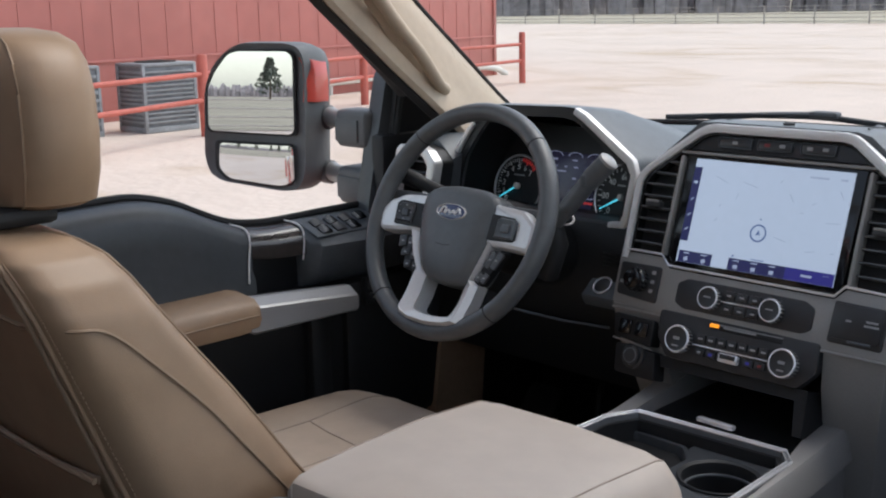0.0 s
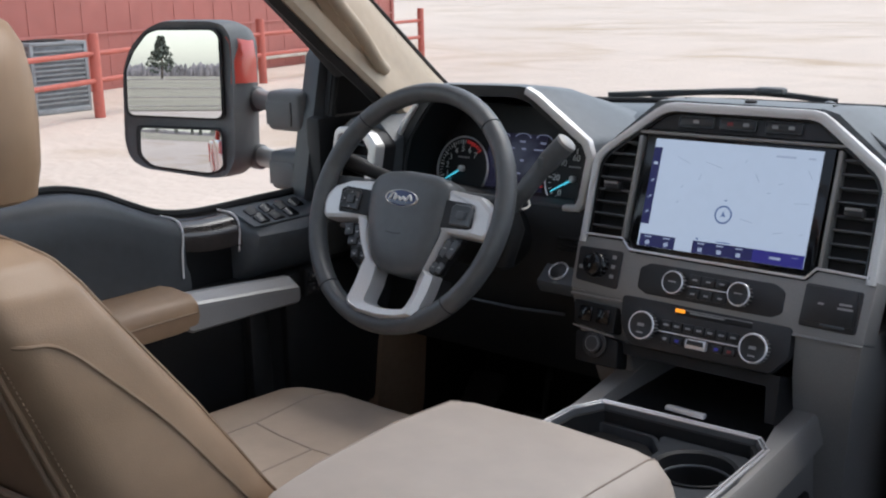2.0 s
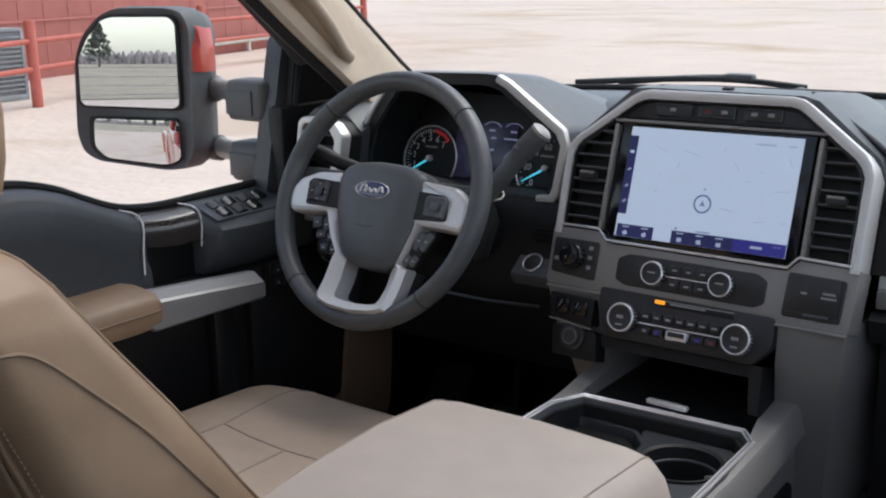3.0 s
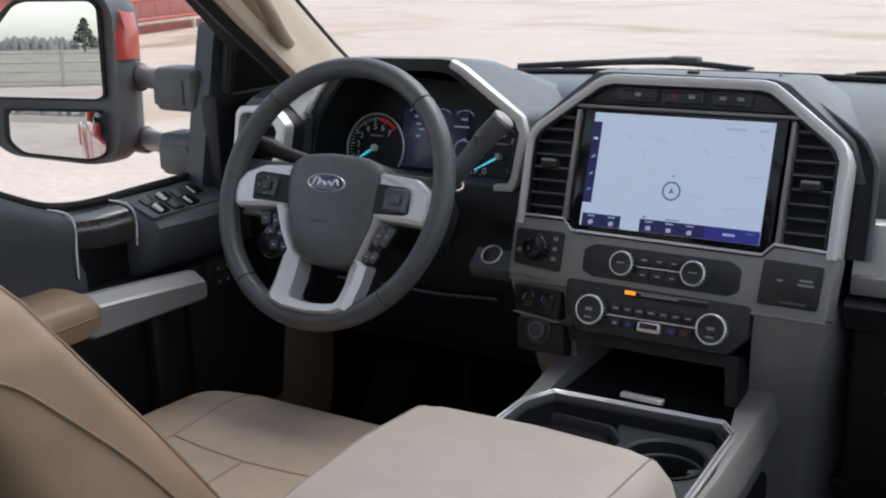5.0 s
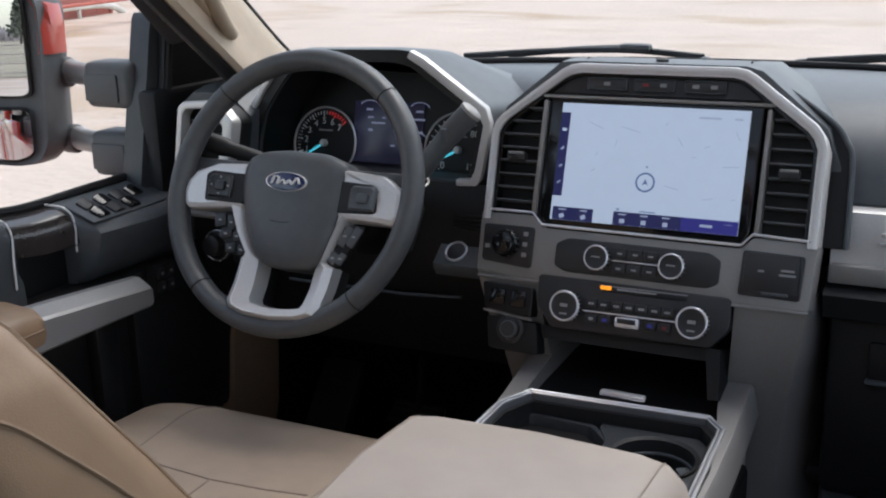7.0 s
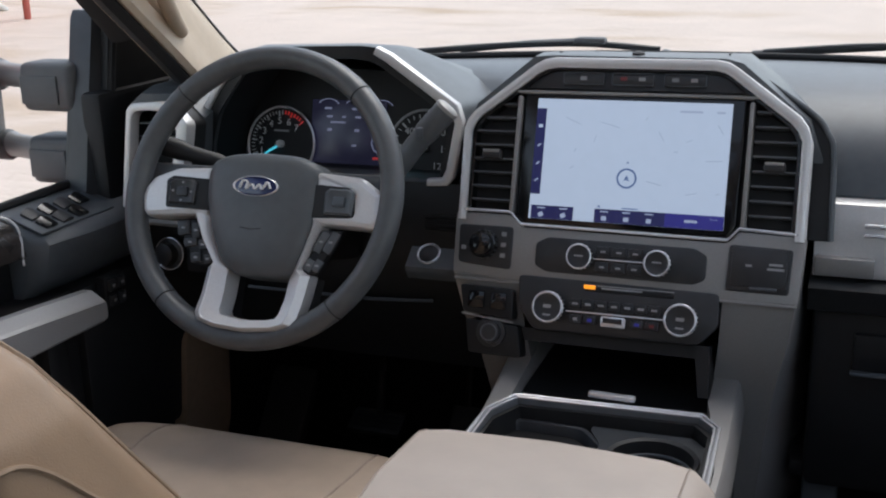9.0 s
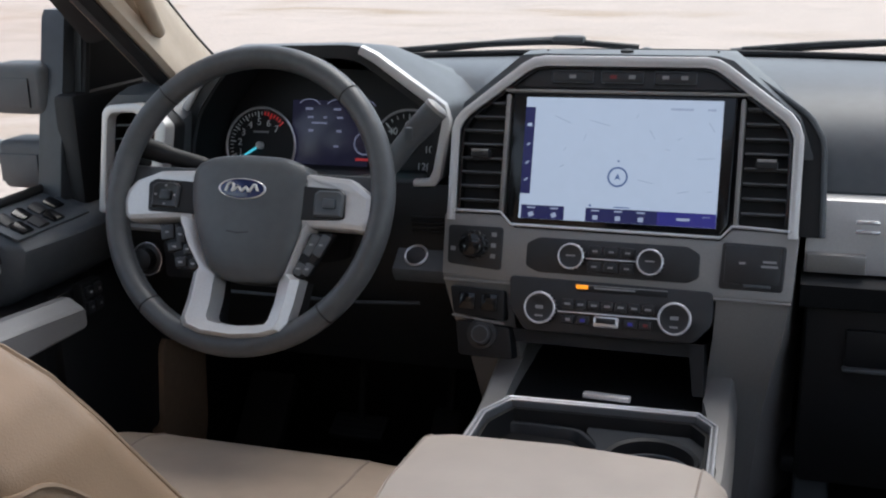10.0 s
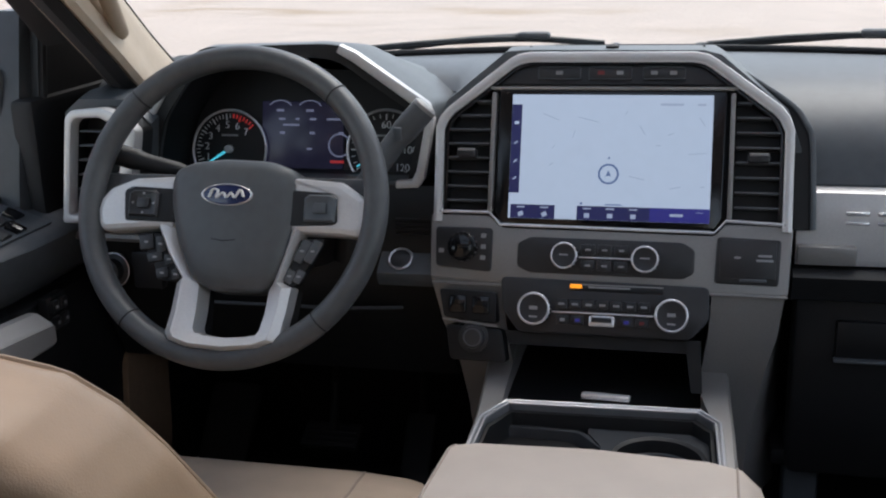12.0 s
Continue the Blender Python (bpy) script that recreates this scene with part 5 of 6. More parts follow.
# cushion
cs = []
NX = 28
for j in range(24):
    v = j / 23
    y = 0.058 - 0.62 * v
    zt = 0.403 - 0.03 * (max(0, 1 - v * 7)) ** 2 - 0.004 * v
    row = []
    for i in range(NX + 1):
        u = -1 + 2 * i / NX
        b = max(0, abs(u) - 0.60) / 0.40
        zz = zt + 0.020 * (1 - 0.35 * b) - 0.10 * max(0, b - 0.80) ** 1.3 * 5
        w = 0.262 + 0.03 * math.sin(v * 2.2) - 0.03 * max(0, 1 - v * 9) ** 2
        row.append((-0.450 + u * w, y, zz))
    row += [(-0.450 + w, y, 0.22), (-0.450 - w, y, 0.22)]
    cs.append(row)
part("cushion", loft(cs), CUSHION_LIT, seat)


def cushion_line(pairs):
    out = []
    for p, q in zip(pairs, pairs[1:]):
        for k in range(8):
            t = k / 8
            fi, fj = p[0] + (q[0] - p[0]) * t, p[1] + (q[1] - p[1]) * t
            i, j = min(int(fi), NX - 1), min(int(fj), 22)
            a, b = Vector(cs[j][i]).lerp(Vector(cs[j][i + 1]), fi - i), Vector(cs[j + 1][i]).lerp(Vector(cs[j + 1][i + 1]), fi - i)
            out.append(a.lerp(b, fj - j) + Vector((0, 0, 0.0002)))
    return out


part("cushion_seam", tube(cushion_line([(5.2, 0.6), (5.6, 4), (6.6, 8.4), (6.4, 20)]), 0.0015, 6), TAN_SEAM, seat)
part("cushion_seam", tube(cushion_line([(22.8, 0.6), (22.4, 4), (21.4, 8.4), (21.6, 20)]), 0.0015, 6), TAN_SEAM, seat)
part("cushion_seam", tube(cushion_line([(6.6, 8.4), (10, 8.8), (14, 9), (18, 8.8), (21.4, 8.4)]), 0.0015, 6), TAN_SEAM, seat)
part("cushion_seam", tube(cushion_line([(14, 9), (14, 20)]), 0.0014, 6), TAN_SEAM, seat)
part("seat_base", rbox(-0.46, -0.3, 0.14, 0.44, 0.5, 0.20, 0.02), BLACK, seat)
part("side_shield", rbox(-0.735, -0.2, 0.33, 0.025, 0.45, 0.12, 0.012), DARK, seat)

# ---- centre console ----
con = thing("centre_console", 0.01, 0, 0.05, "grey centre console with chrome-rimmed cup holder tray", "centre console")
part("left_rail", loft([[(xi, y, z), (xo + 0.004, y, z), (xo, y, z - 0.006), (xo - 0.004, y, z - 0.05), (xo - 0.004, y, 0.12), (xi, y, 0.12)] for xi, xo, y, z in ((-0.128, -0.168, 0.30, 0.515), (-0.126, -0.162, 0.20, 0.497), (-0.122, -0.153, 0.10, 0.489), (-0.136, -0.1495, 0.05, 0.486), (-0.137, -0.148, 0.0, 0.484), (-0.137, -0.148, -0.8, 0.47))]), GREY, con, "warm grey console rail")
part("right_rail", loft([[(xi, y, z), (xo - 0.004, y, z), (xo, y, z - 0.006), (xo + 0.006, y, z - 0.050), (xo - 0.010, y, z - 0.060), (xo - 0.012, y, 0.12), (xi, y, 0.12)] for xi, xo, y, z in ((0.130, 0.162, 0.32, 0.515), (0.130, 0.165, 0.25, 0.500), (0.131, 0.169, 0.16, 0.490), (0.150, 0.173, 0.07, 0.486), (0.164, 0.1755, -0.02, 0.482), (0.166, 0.178, -0.8, 0.46))]), GREY, con, "silver grey console rail")
part("front_shelf", rbox(0, 0.24, 0.445, 0.27, 0.26, 0.05, 0.006), BLACK, con)
tray = part("tray", rbox(0.008, -0.18, 0.36, 0.31, 0.58, 0.06, 0.004), PAD, con)
rim_o = [(-0.140, -0.30), (-0.143, 0.056), (-0.117, 0.111), (0.131, 0.120), (0.157, 0.086), (0.173, -0.30)]
rim_i = [(-0.131, -0.30), (-0.134, 0.053), (-0.112, 0.102), (0.127, 0.111), (0.149, 0.082), (0.165, -0.30)]
RZ = Matrix.Translation((0, 0, 0.474))
part("tray_rim", band(rim_o, rim_i, 0.0, 0.013, 0.003), SHELL, con, "grey tray rim", m=RZ)
for f, r in ((0.14, 0.0026), (0.86, 0.0018)):
    part("chrome_rim", tube([(a[0] + (b[0] - a[0]) * f, a[1] + (b[1] - a[1]) * f, 0.0135) for a, b in zip(rim_o, rim_i)], r, 8), CHROME, con, "polished chrome rim", m=RZ)
part("well_wall", band([(x * 0.99, y) for x, y in rim_i], [(x * 0.96, y - 0.006) for x, y in rim_i], -0.06, 0.004), DARK, con, m=RZ)
part("release_tab", rbox(0.006, 0.127, 0.4945, 0.064, 0.012, 0.008, 0.003), CHROME, con, m=Matrix.Rotation(radians(-2), 4, "Z"))
part("coin_tray", plate(rounded([(-0.132, -0.28), (-0.132, 0.070), (-0.108, 0.094), (-0.03, 0.090), (0.01, 0.05), (0.01, -0.28)], 0.01), -0.045, -0.028, 0.004), BLACK, con, m=RZ)
part("tray_ledge", band(rounded([(-0.136, -0.28), (-0.136, 0.076), (-0.112, 0.100), (-0.018, 0.096), (0.02, 0.052), (0.02, -0.28)], 0.01), rounded([(-0.130, -0.28), (-0.130, 0.070), (-0.108, 0.092), (-0.022, 0.089), (0.012, 0.048), (0.012, -0.28)], 0.01), -0.04, -0.014, 0.002), DOORPAD, con, m=RZ)
deck = [(0.02, -0.27), (0.012, 0.05), (-0.015, 0.098), (0.122, 0.100), (0.143, 0.074), (0.156, -0.27)]
CX, CY, CR = 0.083, 0.022, 0.056


def to_edge(a):
    """Where a ray from the cup's centre leaves the deck's outline."""
    d, best = (math.cos(a), math.sin(a)), 9.0
    for (x0, y0), (x1, y1) in zip(deck, deck[1:] + deck[:1]):
        ex, ey = x1 - x0, y1 - y0
        det = ex * d[1] - ey * d[0]
        if abs(det) > 1e-9:
            u = (d[0] * (y0 - CY) - d[1] * (x0 - CX)) / det
            k = (ex * (y0 - CY) - ey * (x0 - CX)) / det
            if k > 0 and -1e-6 <= u <= 1 + 1e-6:
                best = min(best, k)
    return (CX + d[0] * best, CY + d[1] * best)


angs = [2 * math.pi * k / 72 for k in range(72)]
part("cup_deck", band([to_edge(a) for a in angs], [(CX + CR * math.cos(a), CY + CR * math.sin(a)) for a in angs], -0.045, -0.012, 0, True), DOORPAD, con, m=RZ)
CH = Matrix.Translation((CX, CY, 0.462))
part("cup_holder", lathe([(0.0555, -0.060), (0.0555, 0.001), (0.0585, 0.003), (0.057, 0.0045), (0.052, 0.002), (0.051, -0.016), (0.048, -0.018), (0.047, -0.056), (0.02, -0.058)], 56), DARK, con, "black cup holder well", m=CH)
part("cup_ring", torus(0.0495, 0.0022, 56, 8), PAD, con, m=CH @ Matrix.Translation((0, 0, -0.016)))
for a in (215, 300, 30):
    part("cup_finger", rbox(0.040, 0, -0.030, 0.018, 0.020, 0.026, 0.004), PAD, con, m=CH @ Matrix.Rotation(radians(a), 4, "Z"))
part("side_trim", rbox(0.275, 0.33, 0.30, 0.05, 0.05, 0.16, 0.01), PAD, con)
part("console_core", rbox(0.01, -0.25, 0.22, 0.31, 0.95, 0.32, 0.01), BLACK, con)

# ---- armrest lid ----
arm = thing("armrest", 0.04, -0.4, 0.46, "tan vinyl centre armrest lid with stitched edge", "armrest")
pr = []
for y, dz, dx in ((-0.232, -0.10, 0.010), (-0.226, -0.05, 0.006), (-0.228, -0.018, 0.003), (-0.236, -0.004, 0.001), (-0.25, 0.0, -0.002), (-0.35, 0.004, -0.004), (-0.48, 0.005, 0.008), (-0.56, 0.002, 0.022), (-0.572, -0.004, 0.024), (-0.576, -0.10, 0.026)):
    z = 0.606 + dz
    yl = y - 0.010
    q = [(-0.088 + dx, yl, 0.47), (-0.106 + dx, yl, z - 0.05), (-0.111 + dx, yl, z - 0.012), (-0.105 + dx, yl, z - 0.002), (-0.08, yl + 0.002, z + 0.001), (0.03, y, z), (0.140, y + 0.002, z - 0.005), (0.170, y, z - 0.010), (0.188, y - 0.003, z - 0.026), (0.205, y - 0.008, z - 0.07), (0.210, y - 0.012, z - 0.11), (0.20, y - 0.014, 0.46)]
    pr.append([(a, b, max(c, 0.455)) for a, b, c in q])
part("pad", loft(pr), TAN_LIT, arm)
part("edge_seam", tube([Vector(r[7]) + Vector((-0.004, 0, 0.0012)) for r in pr[2:9]], 0.0012, 6), TAN_SEAM, arm)
part("edge_seam", tube([Vector(r[3]) + Vector((0.002, 0, 0.0006)) for r in pr[3:9]], 0.001, 6), TAN_SEAM, arm)
part("rear_bin", rbox(0.03, -0.70, 0.49, 0.27, 0.25, 0.20, 0.02), PAD, arm, "grey plastic rear bin")
part("bin_latch", rbox(0.02, -0.60, 0.583, 0.05, 0.02, 0.006, 0.003), CHROME, arm)

# ---- driver's door ----
door = thing("driver_door", -0.9, -0.2, 0.1, "charcoal driver door with tan armrest and silver pull", "door")
BY = (-1.05, -0.70, -0.47, -0.39, -0.305, -0.23, -0.174, -0.116, -0.06, 0.0, 0.11, 0.23, 0.34)
BZ = (0.78, 0.785, 0.789, 0.791, 0.790, 0.771, 0.745, 0.720, 0.709, 0.706, 0.708, 0.709, 0.709)
belt = smooth_line([(-0.9, y, z) for y, z in zip(BY, BZ)], 4)
secs = []
for p in belt:
    y, z = p.y, p.z
    x1 = -0.855
    secs.append([(-0.905, y, z - 0.002), (-0.895, y, z), (-0.875, y, z - 0.004), (x1, y, z - 0.016), (x1 + 0.012, y, z - 0.035), (x1 + 0.010, y, z - 0.08), (-0.835, y, 0.62), (-0.832, y, 0.57), (-0.87, y, 0.55), (-0.905, y, 0.55)])
part("upper_panel", loft([s for s in secs if s[0][1] < -0.10]), DOORPAD, door)
part("veneer_insert", loft([s[:5] + [(s[4][0] + 0.003, s[4][1], s[4][2] - 0.022), (-0.86, s[4][1], s[4][2] - 0.026), (-0.90, s[4][1], s[4][2] - 0.026)] for s in secs if -0.103 < s[0][1] < 0.03]), WOOD, door, "dark glossy veneer insert")
for y0, z0 in ((-0.105, 0.716), (0.02, 0.706)):
    part("chrome_strip", tube(smooth_line([(-0.893, y0 - 0.01, z0 + 0.004), (-0.868, y0 + 0.006, z0 - 0.004), (-0.848, y0 + 0.003, z0 - 0.022), (-0.838, y0 - 0.008, z0 - 0.06), (-0.832, y0 - 0.014, z0 - 0.10 if y0 < 0 else z0 - 0.065)]), 0.0018, 8), SILVER, door)
part("switch_console", loft([[(-0.905, y, 0.707), (-0.885, y, 0.705), (xi, y, 0.676), (xi + 0.008, y, 0.665), (xi - 0.004, y, 0.61), (-0.87, y, 0.56), (-0.905, y, 0.55)] for y, xi in ((0.022, -0.835), (0.035, -0.815), (0.12, -0.802), (0.22, -0.800), (0.33, -0.802))]), PAD, door)
SP = Matrix.Translation((-0.843, 0.115, 0.6925)) @ Matrix.Rotation(radians(20), 4, "Y")
swp = part("switch_plate", rbox(0, 0, 0.0, 0.062, 0.17, 0.004, 0.002), PAD, door, m=SP)
for i in range(4):
    for j, x in enumerate((-0.014, 0.014)):
        if i < 3 or j == 0:
            part("window_switch", loft([[(x - 0.011, y, 0.002), (x - 0.011, y, 0.002 + h), (x + 0.011, y, 0.002 + h * 0.6), (x + 0.011, y, 0.002)] for y, h in ((-0.055 + i * 0.036 - 0.012, 0.004), (-0.055 + i * 0.036, 0.010), (-0.055 + i * 0.036 + 0.012, 0.006))]), GLOSSY if (i + j) % 2 else BUTTON, swp, m=SP)
part("belt_seal", tube([Vector(p) + Vector((-0.006, 0, 0.004)) for p in belt], 0.0075, 8), RUBBER, door)
# black block stands in for the shadow below the veneer roll
part("recess_shade", rbox(-0.885, -0.03, 0.62, 0.02, 0.16, 0.14, 0.005), BLACK, door)
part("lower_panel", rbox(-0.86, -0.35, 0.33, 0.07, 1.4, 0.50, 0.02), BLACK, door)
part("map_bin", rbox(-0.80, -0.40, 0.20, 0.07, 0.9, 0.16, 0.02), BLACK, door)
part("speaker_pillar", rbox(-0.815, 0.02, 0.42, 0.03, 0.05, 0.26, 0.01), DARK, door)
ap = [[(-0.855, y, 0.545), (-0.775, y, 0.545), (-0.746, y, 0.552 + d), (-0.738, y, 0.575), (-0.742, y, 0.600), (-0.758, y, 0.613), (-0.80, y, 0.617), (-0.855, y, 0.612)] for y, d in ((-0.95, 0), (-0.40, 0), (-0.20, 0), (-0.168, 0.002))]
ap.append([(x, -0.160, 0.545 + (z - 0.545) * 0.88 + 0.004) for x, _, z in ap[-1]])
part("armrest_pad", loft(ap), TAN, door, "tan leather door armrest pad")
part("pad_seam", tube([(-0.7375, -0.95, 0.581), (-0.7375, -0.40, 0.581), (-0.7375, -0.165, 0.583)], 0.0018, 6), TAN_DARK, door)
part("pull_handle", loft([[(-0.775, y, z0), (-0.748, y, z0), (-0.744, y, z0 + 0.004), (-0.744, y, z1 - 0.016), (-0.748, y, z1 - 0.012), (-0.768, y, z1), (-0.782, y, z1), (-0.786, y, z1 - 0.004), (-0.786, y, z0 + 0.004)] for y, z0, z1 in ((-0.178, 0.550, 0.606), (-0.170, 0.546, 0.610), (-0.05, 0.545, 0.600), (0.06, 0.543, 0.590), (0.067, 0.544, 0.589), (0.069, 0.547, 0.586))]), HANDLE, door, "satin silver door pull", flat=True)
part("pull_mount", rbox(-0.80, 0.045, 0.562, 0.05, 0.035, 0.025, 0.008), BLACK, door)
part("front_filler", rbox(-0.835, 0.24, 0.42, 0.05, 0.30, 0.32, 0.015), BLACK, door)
bp = part("seat_memory_panel", rbox(-0.800, 0.152, 0.560, 0.018, 0.05, 0.055, 0.004), DARK, door)
for dy in (-0.011, 0.011):
    for dz in (-0.012, 0.012):
        part("button", rbox(-0.789, 0.152 + dy, 0.560 + dz, 0.008, 0.017, 0.018, 0.003), BUTTON, bp)
        part("mark_bar", rbox(-0.7845, 0.152 + dy, 0.560 + dz, 0.001, 0.005, 0.004, 0), MARK, bp)
part("door_skin", rbox(-0.96, -0.36, 0.19, 0.09, 1.4, 1.0, 0.03), RED, door, "red painted outer door skin")
# window frame, sail and pane
part("frame_post", loft([[(-0.885, y, z), (-0.865, y, z), (-0.858, y + 0.02, z), (-0.858, y + 0.045, z), (-0.885, y + 0.05, z), (-0.91, y + 0.045, z), (-0.91, y + 0.005, z)] for y, z in ((0.197, 0.69), (0.226, 0.82), (0.262, 0.975), (0.270, 0.985))]), DOORPAD, door)
rail_pts = ((0.935, 0.265), (0.983, 0.213), (1.051, 0.137), (1.12, 0.055), (1.25, -0.10), (1.36, -0.26), (1.42, -0.40))
part("frame_rail", loft([[(-0.832, y, z), (-0.815, y - 0.004, z), (-0.772, y + 0.0, z + 0.012), (-0.772, y + 0.05, z + 0.03), (-0.84, y + 0.07, z + 0.03), (-0.856, y + 0.055, z)] for z, y in rail_pts]), RUBBER, door)
part("frame_top", tube([(-0.835, -0.39, 1.43), (-0.82, -0.7, 1.44), (-0.82, -1.0, 1.43)], 0.022, 12), RUBBER, door)
part("frame_rear", rbox(-0.87, -1.06, 1.1, 0.05, 0.09, 0.66, 0.02), RUBBER, door)
part("sail_panel", plate([(0.225, 0.70), (0.280, 0.985), (0.33, 0.985), (0.45, 0.93), (0.55, 0.85), (0.55, 0.70)], 0.0, 0.02, 0.006), DARK, door, m=Matrix.Translation((-0.845, 0, 0)) @ Matrix(((0, 0, -1, 0), (1, 0, 0, 0), (0, 1, 0, 0), (0, 0, 0, 1))))
part("sail_rib", tube([(-0.846, 0.232, 0.70), (-0.846, 0.286, 0.955)], 0.008, 8), DARK, door)
bm = bmesh.new()
ws_l = [(-0.9005, p.y, p.z - 0.01) for p in belt if p.y < 0.18]
fr = bm.faces.new([bm.verts.new(p) for p in ws_l + [(-0.9005, 0.205, 0.70), (-0.895, 0.275, 0.99), (-0.885, 0.10, 1.16), (-0.86, -0.3, 1.39), (-0.85, -1.0, 1.42)]])
bmesh.ops.triangulate(bm, faces=[fr])
bmesh.ops.solidify(bm, geom=bm.faces[:], thickness=0.004)
pane = part("window_pane", bm, GLASS, door)
pane.visible_shadow = False

# ---- door mirror ----
mir = thing("side_mirror", -1.2, 0.2, 0.89, "grey towing mirror with twin glasses and red lens", "mirror")
T = Vector((0.92, 0.39, 0)).normalized()
N = Vector((0.39, -0.92, 0.04)).normalized()
MM = Matrix.Translation((-1.176, 0.158, 0.877)) @ Matrix((T, N.cross(T), N)).transposed().to_4x4() @ Matrix.Scale(1.015, 4)
mo = [(-0.128, 0.066), (-0.106, 0.115), (-0.068, 0.150), (-0.031, 0.165), (0.078, 0.164), (0.112, 0.156), (0.126, 0.125), (0.122, -0.112), (0.104, -0.146), (0.064, -0.152), (-0.090, -0.136), (-0.122, -0.119), (-0.134, -0.082)]
mr = rounded(mo, 0.02)
secs = []
for f, z in ((0.93, 0.006), (0.99, 0.012), (1.0, 0.004), (1.01, -0.02), (1.01, -0.05), (0.96, -0.085), (0.80, -0.11), (0.5, -0.12)):
    secs.append([(x * f + 0.012 * max(0, -z / 0.1), y * f, z) for x, y in mr])
part("housing", loft(secs), SHELL, mir, m=MM)
ug = [(-0.116, 0.066), (-0.096, 0.103), (-0.063, 0.139), (-0.040, 0.146), (0.084, 0.145), (0.097, 0.133), (0.097, -0.022), (0.085, -0.029), (-0.110, -0.024), (-0.118, -0.014)]
lg = [(-0.090, -0.050), (0.094, -0.053), (0.095, -0.128), (0.066, -0.139), (-0.066, -0.127), (-0.092, -0.106)]
part("upper_recess", plate(rounded([(x * 1.05, (y - 0.06) * 1.05 + 0.06) for x, y in ug], 0.01), 0.004, 0.0125), RUBBER, mir, m=MM)
part("upper_glass", plate(rounded(ug, 0.01), 0.010, 0.0145), MIRROR, mir, "flat mirror glass", m=MM, flat=True)
part("lower_recess", plate(rounded([(x * 1.06 - 0.008, (y + 0.09) * 1.12 - 0.09) for x, y in lg], 0.012), 0.004, 0.0125), RUBBER, mir, m=MM)
# convex lower glass
bm = plate(rounded(lg, 0.012), 0.010, 0.0135)
bmesh.ops.triangulate(bm, faces=[f for f in bm.faces if len(f.verts) > 4])
for _ in range(3):
    bmesh.ops.subdivide_edges(bm, edges=bm.edges[:], cuts=1, use_grid_fill=True)
for v in bm.verts:
    if v.co.z > 0.0134:
        v.co.z += 0.008 - 0.52 * ((v.co.x + 0.0) ** 2 + (v.co.y + 0.09) ** 2) 
part("lower_glass", bm, MIRROR, mir, "convex mirror glass", m=MM)
part("signal_lens", loft([[(x, y, z) for x, y in ((0.118, 0.040), (0.121, 0.085), (0.119, 0.118), (0.110, 0.132))] + [(x, y * f, z - 0.02) for x, y, f in ((0.118, 0.140, 0.97), (0.133, 0.126, 0.97), (0.1385, 0.088, 0.97), (0.1385, 0.040, 1))] for z in (0.010, -0.045)]), LENS, mir, "red side marker lens", m=MM)
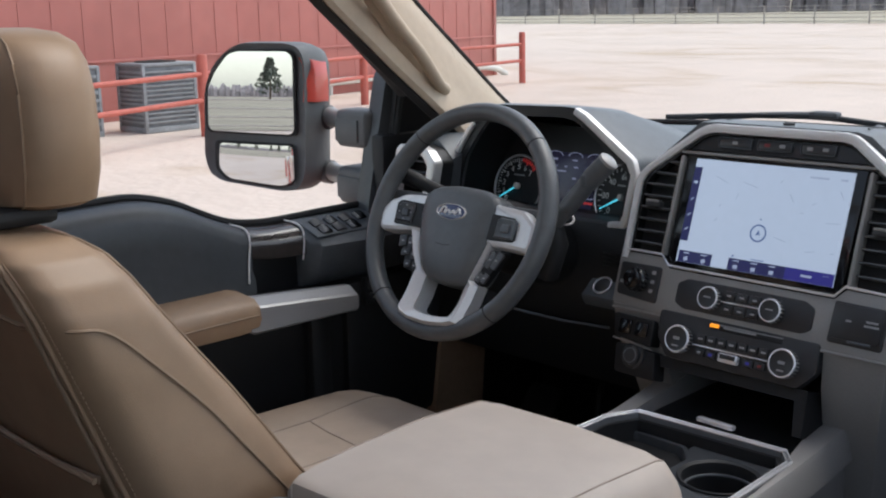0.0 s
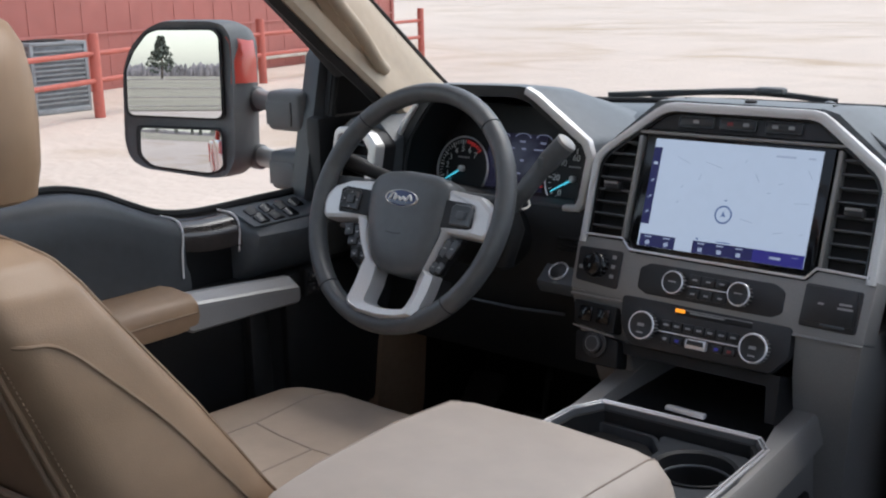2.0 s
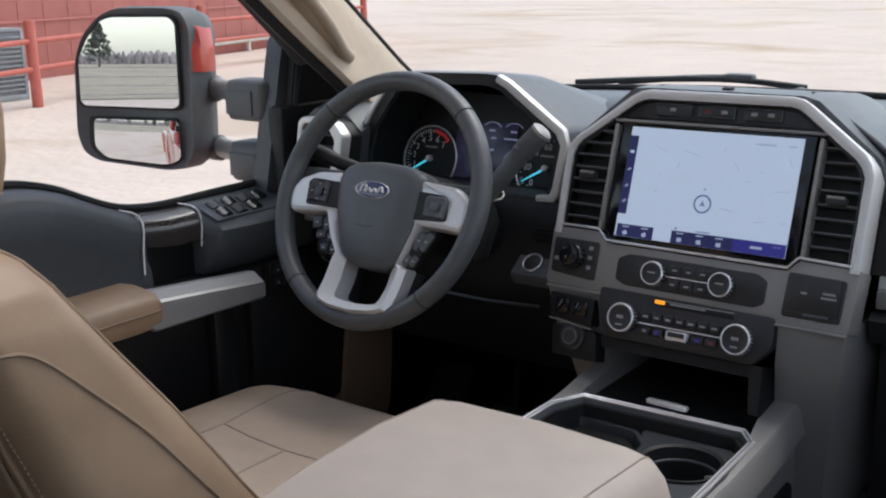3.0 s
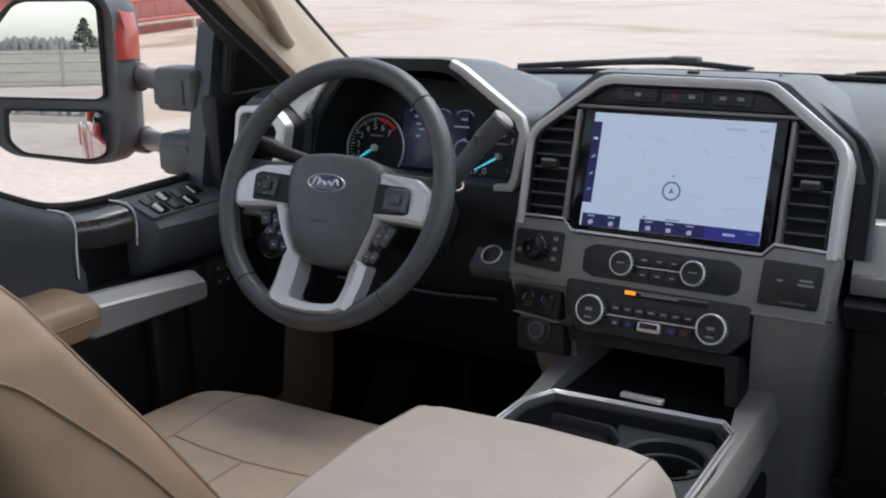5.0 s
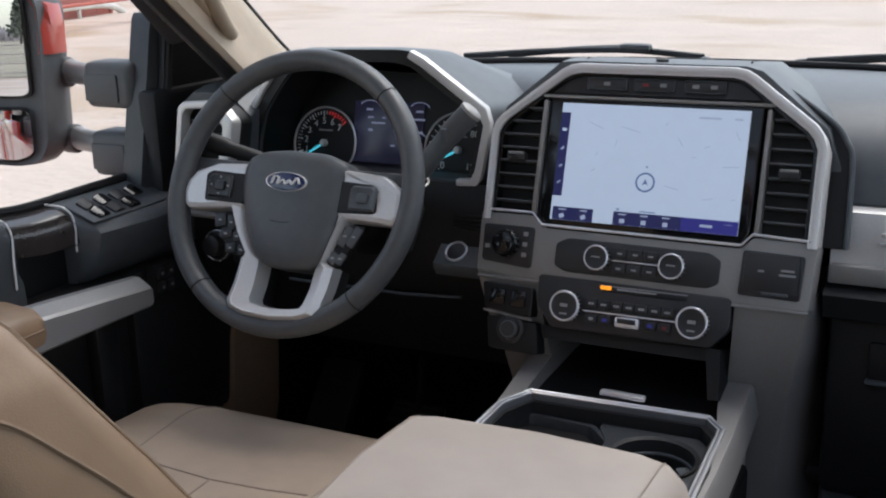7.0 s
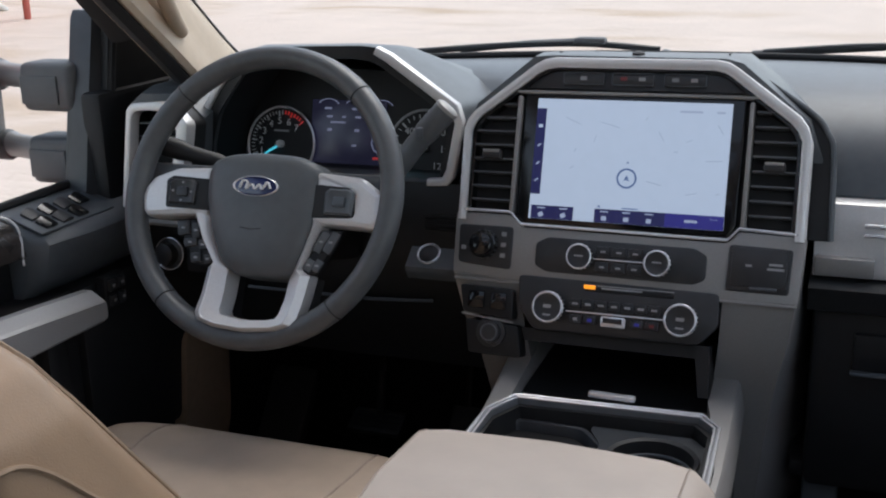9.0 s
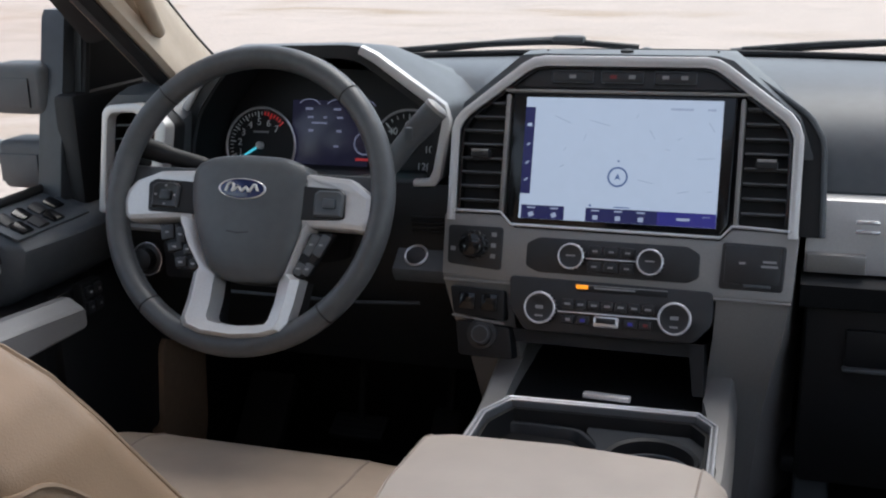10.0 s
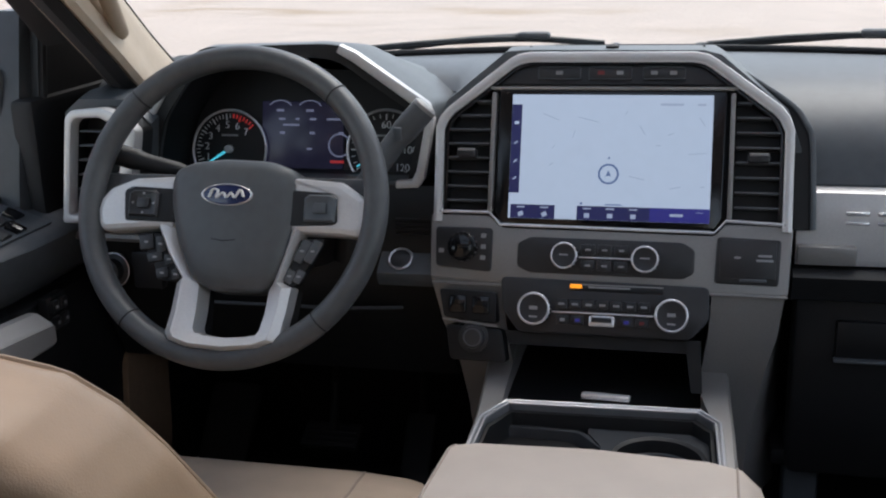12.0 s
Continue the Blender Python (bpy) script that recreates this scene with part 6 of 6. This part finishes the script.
for z in (0.879, 0.758):
    am = part("arm", loft([[(x, y + math.cos(a) * 0.020 * f, zc + math.sin(a) * 0.022 * f) for a in (2 * math.pi * k / 16 for k in range(16))] for x, y, zc, f in ((-1.10, 0.275, z + 0.002, 1.0), (-1.06, 0.272, z + 0.002, 1.0), (-1.055, 0.272, z, 0.92), (-0.98, 0.262, z - 0.004, 0.92))]), HANDLE, mir, m=None)
    part("arm_collar", loft([[(x, 0.274 + math.cos(a) * 0.024 * f, z + math.sin(a) * 0.027 * f) for a in (2 * math.pi * k / 16 for k in range(16))] for x, f in ((-1.098, 0.9), (-1.093, 1.0), (-1.072, 1.0), (-1.067, 0.9))]), SHELL, am)
    part("arm_sleeve", rbox(-0.945, 0.262, z - 0.014, 0.105, 0.07, 0.080, 0.014, 3), SHELL, mir)
    part("sleeve_panel", rbox(-0.955, 0.2255, z - 0.018, 0.072, 0.004, 0.046, 0.001), SHELL, mir)
part("mount", rbox(-0.915, 0.335, 0.80, 0.04, 0.12, 0.26, 0.015), SHELL, mir)
part("mount_foot", rbox(-0.935, 0.285, 0.705, 0.07, 0.06, 0.07, 0.02), SHELL, mir)

# ---- footwell ----
pd = thing("brake_pedal", -0.50, 0.48, 0.1, "black rubber brake pedal on a steel arm", "pedal")
part("pad", rbox(0, 0, 0, 0.105, 0.055, 0.016, 0.006), DARK, pd, m=pose(-0.50, 0.48, 0.225, 25))
for i in range(4):
    part("tread", rbox(0, -0.018 + 0.012 * i, 0.008, 0.09, 0.006, 0.003, 0.001), RUBBER, pd, m=pose(-0.50, 0.48, 0.225, 25))
part("lever", tube([(-0.50, 0.49, 0.23), (-0.495, 0.50, 0.32), (-0.51, 0.56, 0.42)], 0.008, 8), DARK, pd)
gp = thing("accelerator_pedal", -0.36, 0.52, 0.1, "black rubber accelerator pedal on a lever", "pedal")
part("pad", rbox(0, 0, 0, 0.055, 0.16, 0.014, 0.006), RUBBER, gp, m=pose(-0.36, 0.53, 0.17, 50))
part("lever", tube([(-0.36, 0.58, 0.22), (-0.36, 0.64, 0.36)], 0.008, 8), BLACK, gp)
kk = thing("kick_panel", -0.83, 0.45, 0.1, "beige kick panel beside the footwell", "panel")
# darker tan than beige puts the footwell's dimness into the trim colour
part("trim", plate(rounded([(0.30, 0.14), (0.40, 0.10), (0.46, 0.20), (0.48, 0.42), (0.34, 0.42), (0.32, 0.28)], 0.03), 0.0, 0.04, 0.01), TAN_DARK, kk, m=Matrix.Translation((-0.80, 0, 0)) @ Matrix(((0, 0, -1, 0), (1, 0, 0, 0), (0, 1, 0, 0), (0, 0, 0, 1))))
part("foot_rest", rbox(0, 0, 0, 0.10, 0.22, 0.03, 0.012), RUBBER, kk, "black foot rest", m=pose(-0.74, 0.56, 0.16, 50))
fm = thing("floor_mat", -0.5, 0.3, 0.05, "black ribbed rubber floor mat", "mat")
part("mat", rbox(-0.49, 0.33, 0.06, 0.52, 0.60, 0.02, 0.008), RUBBER, fm)
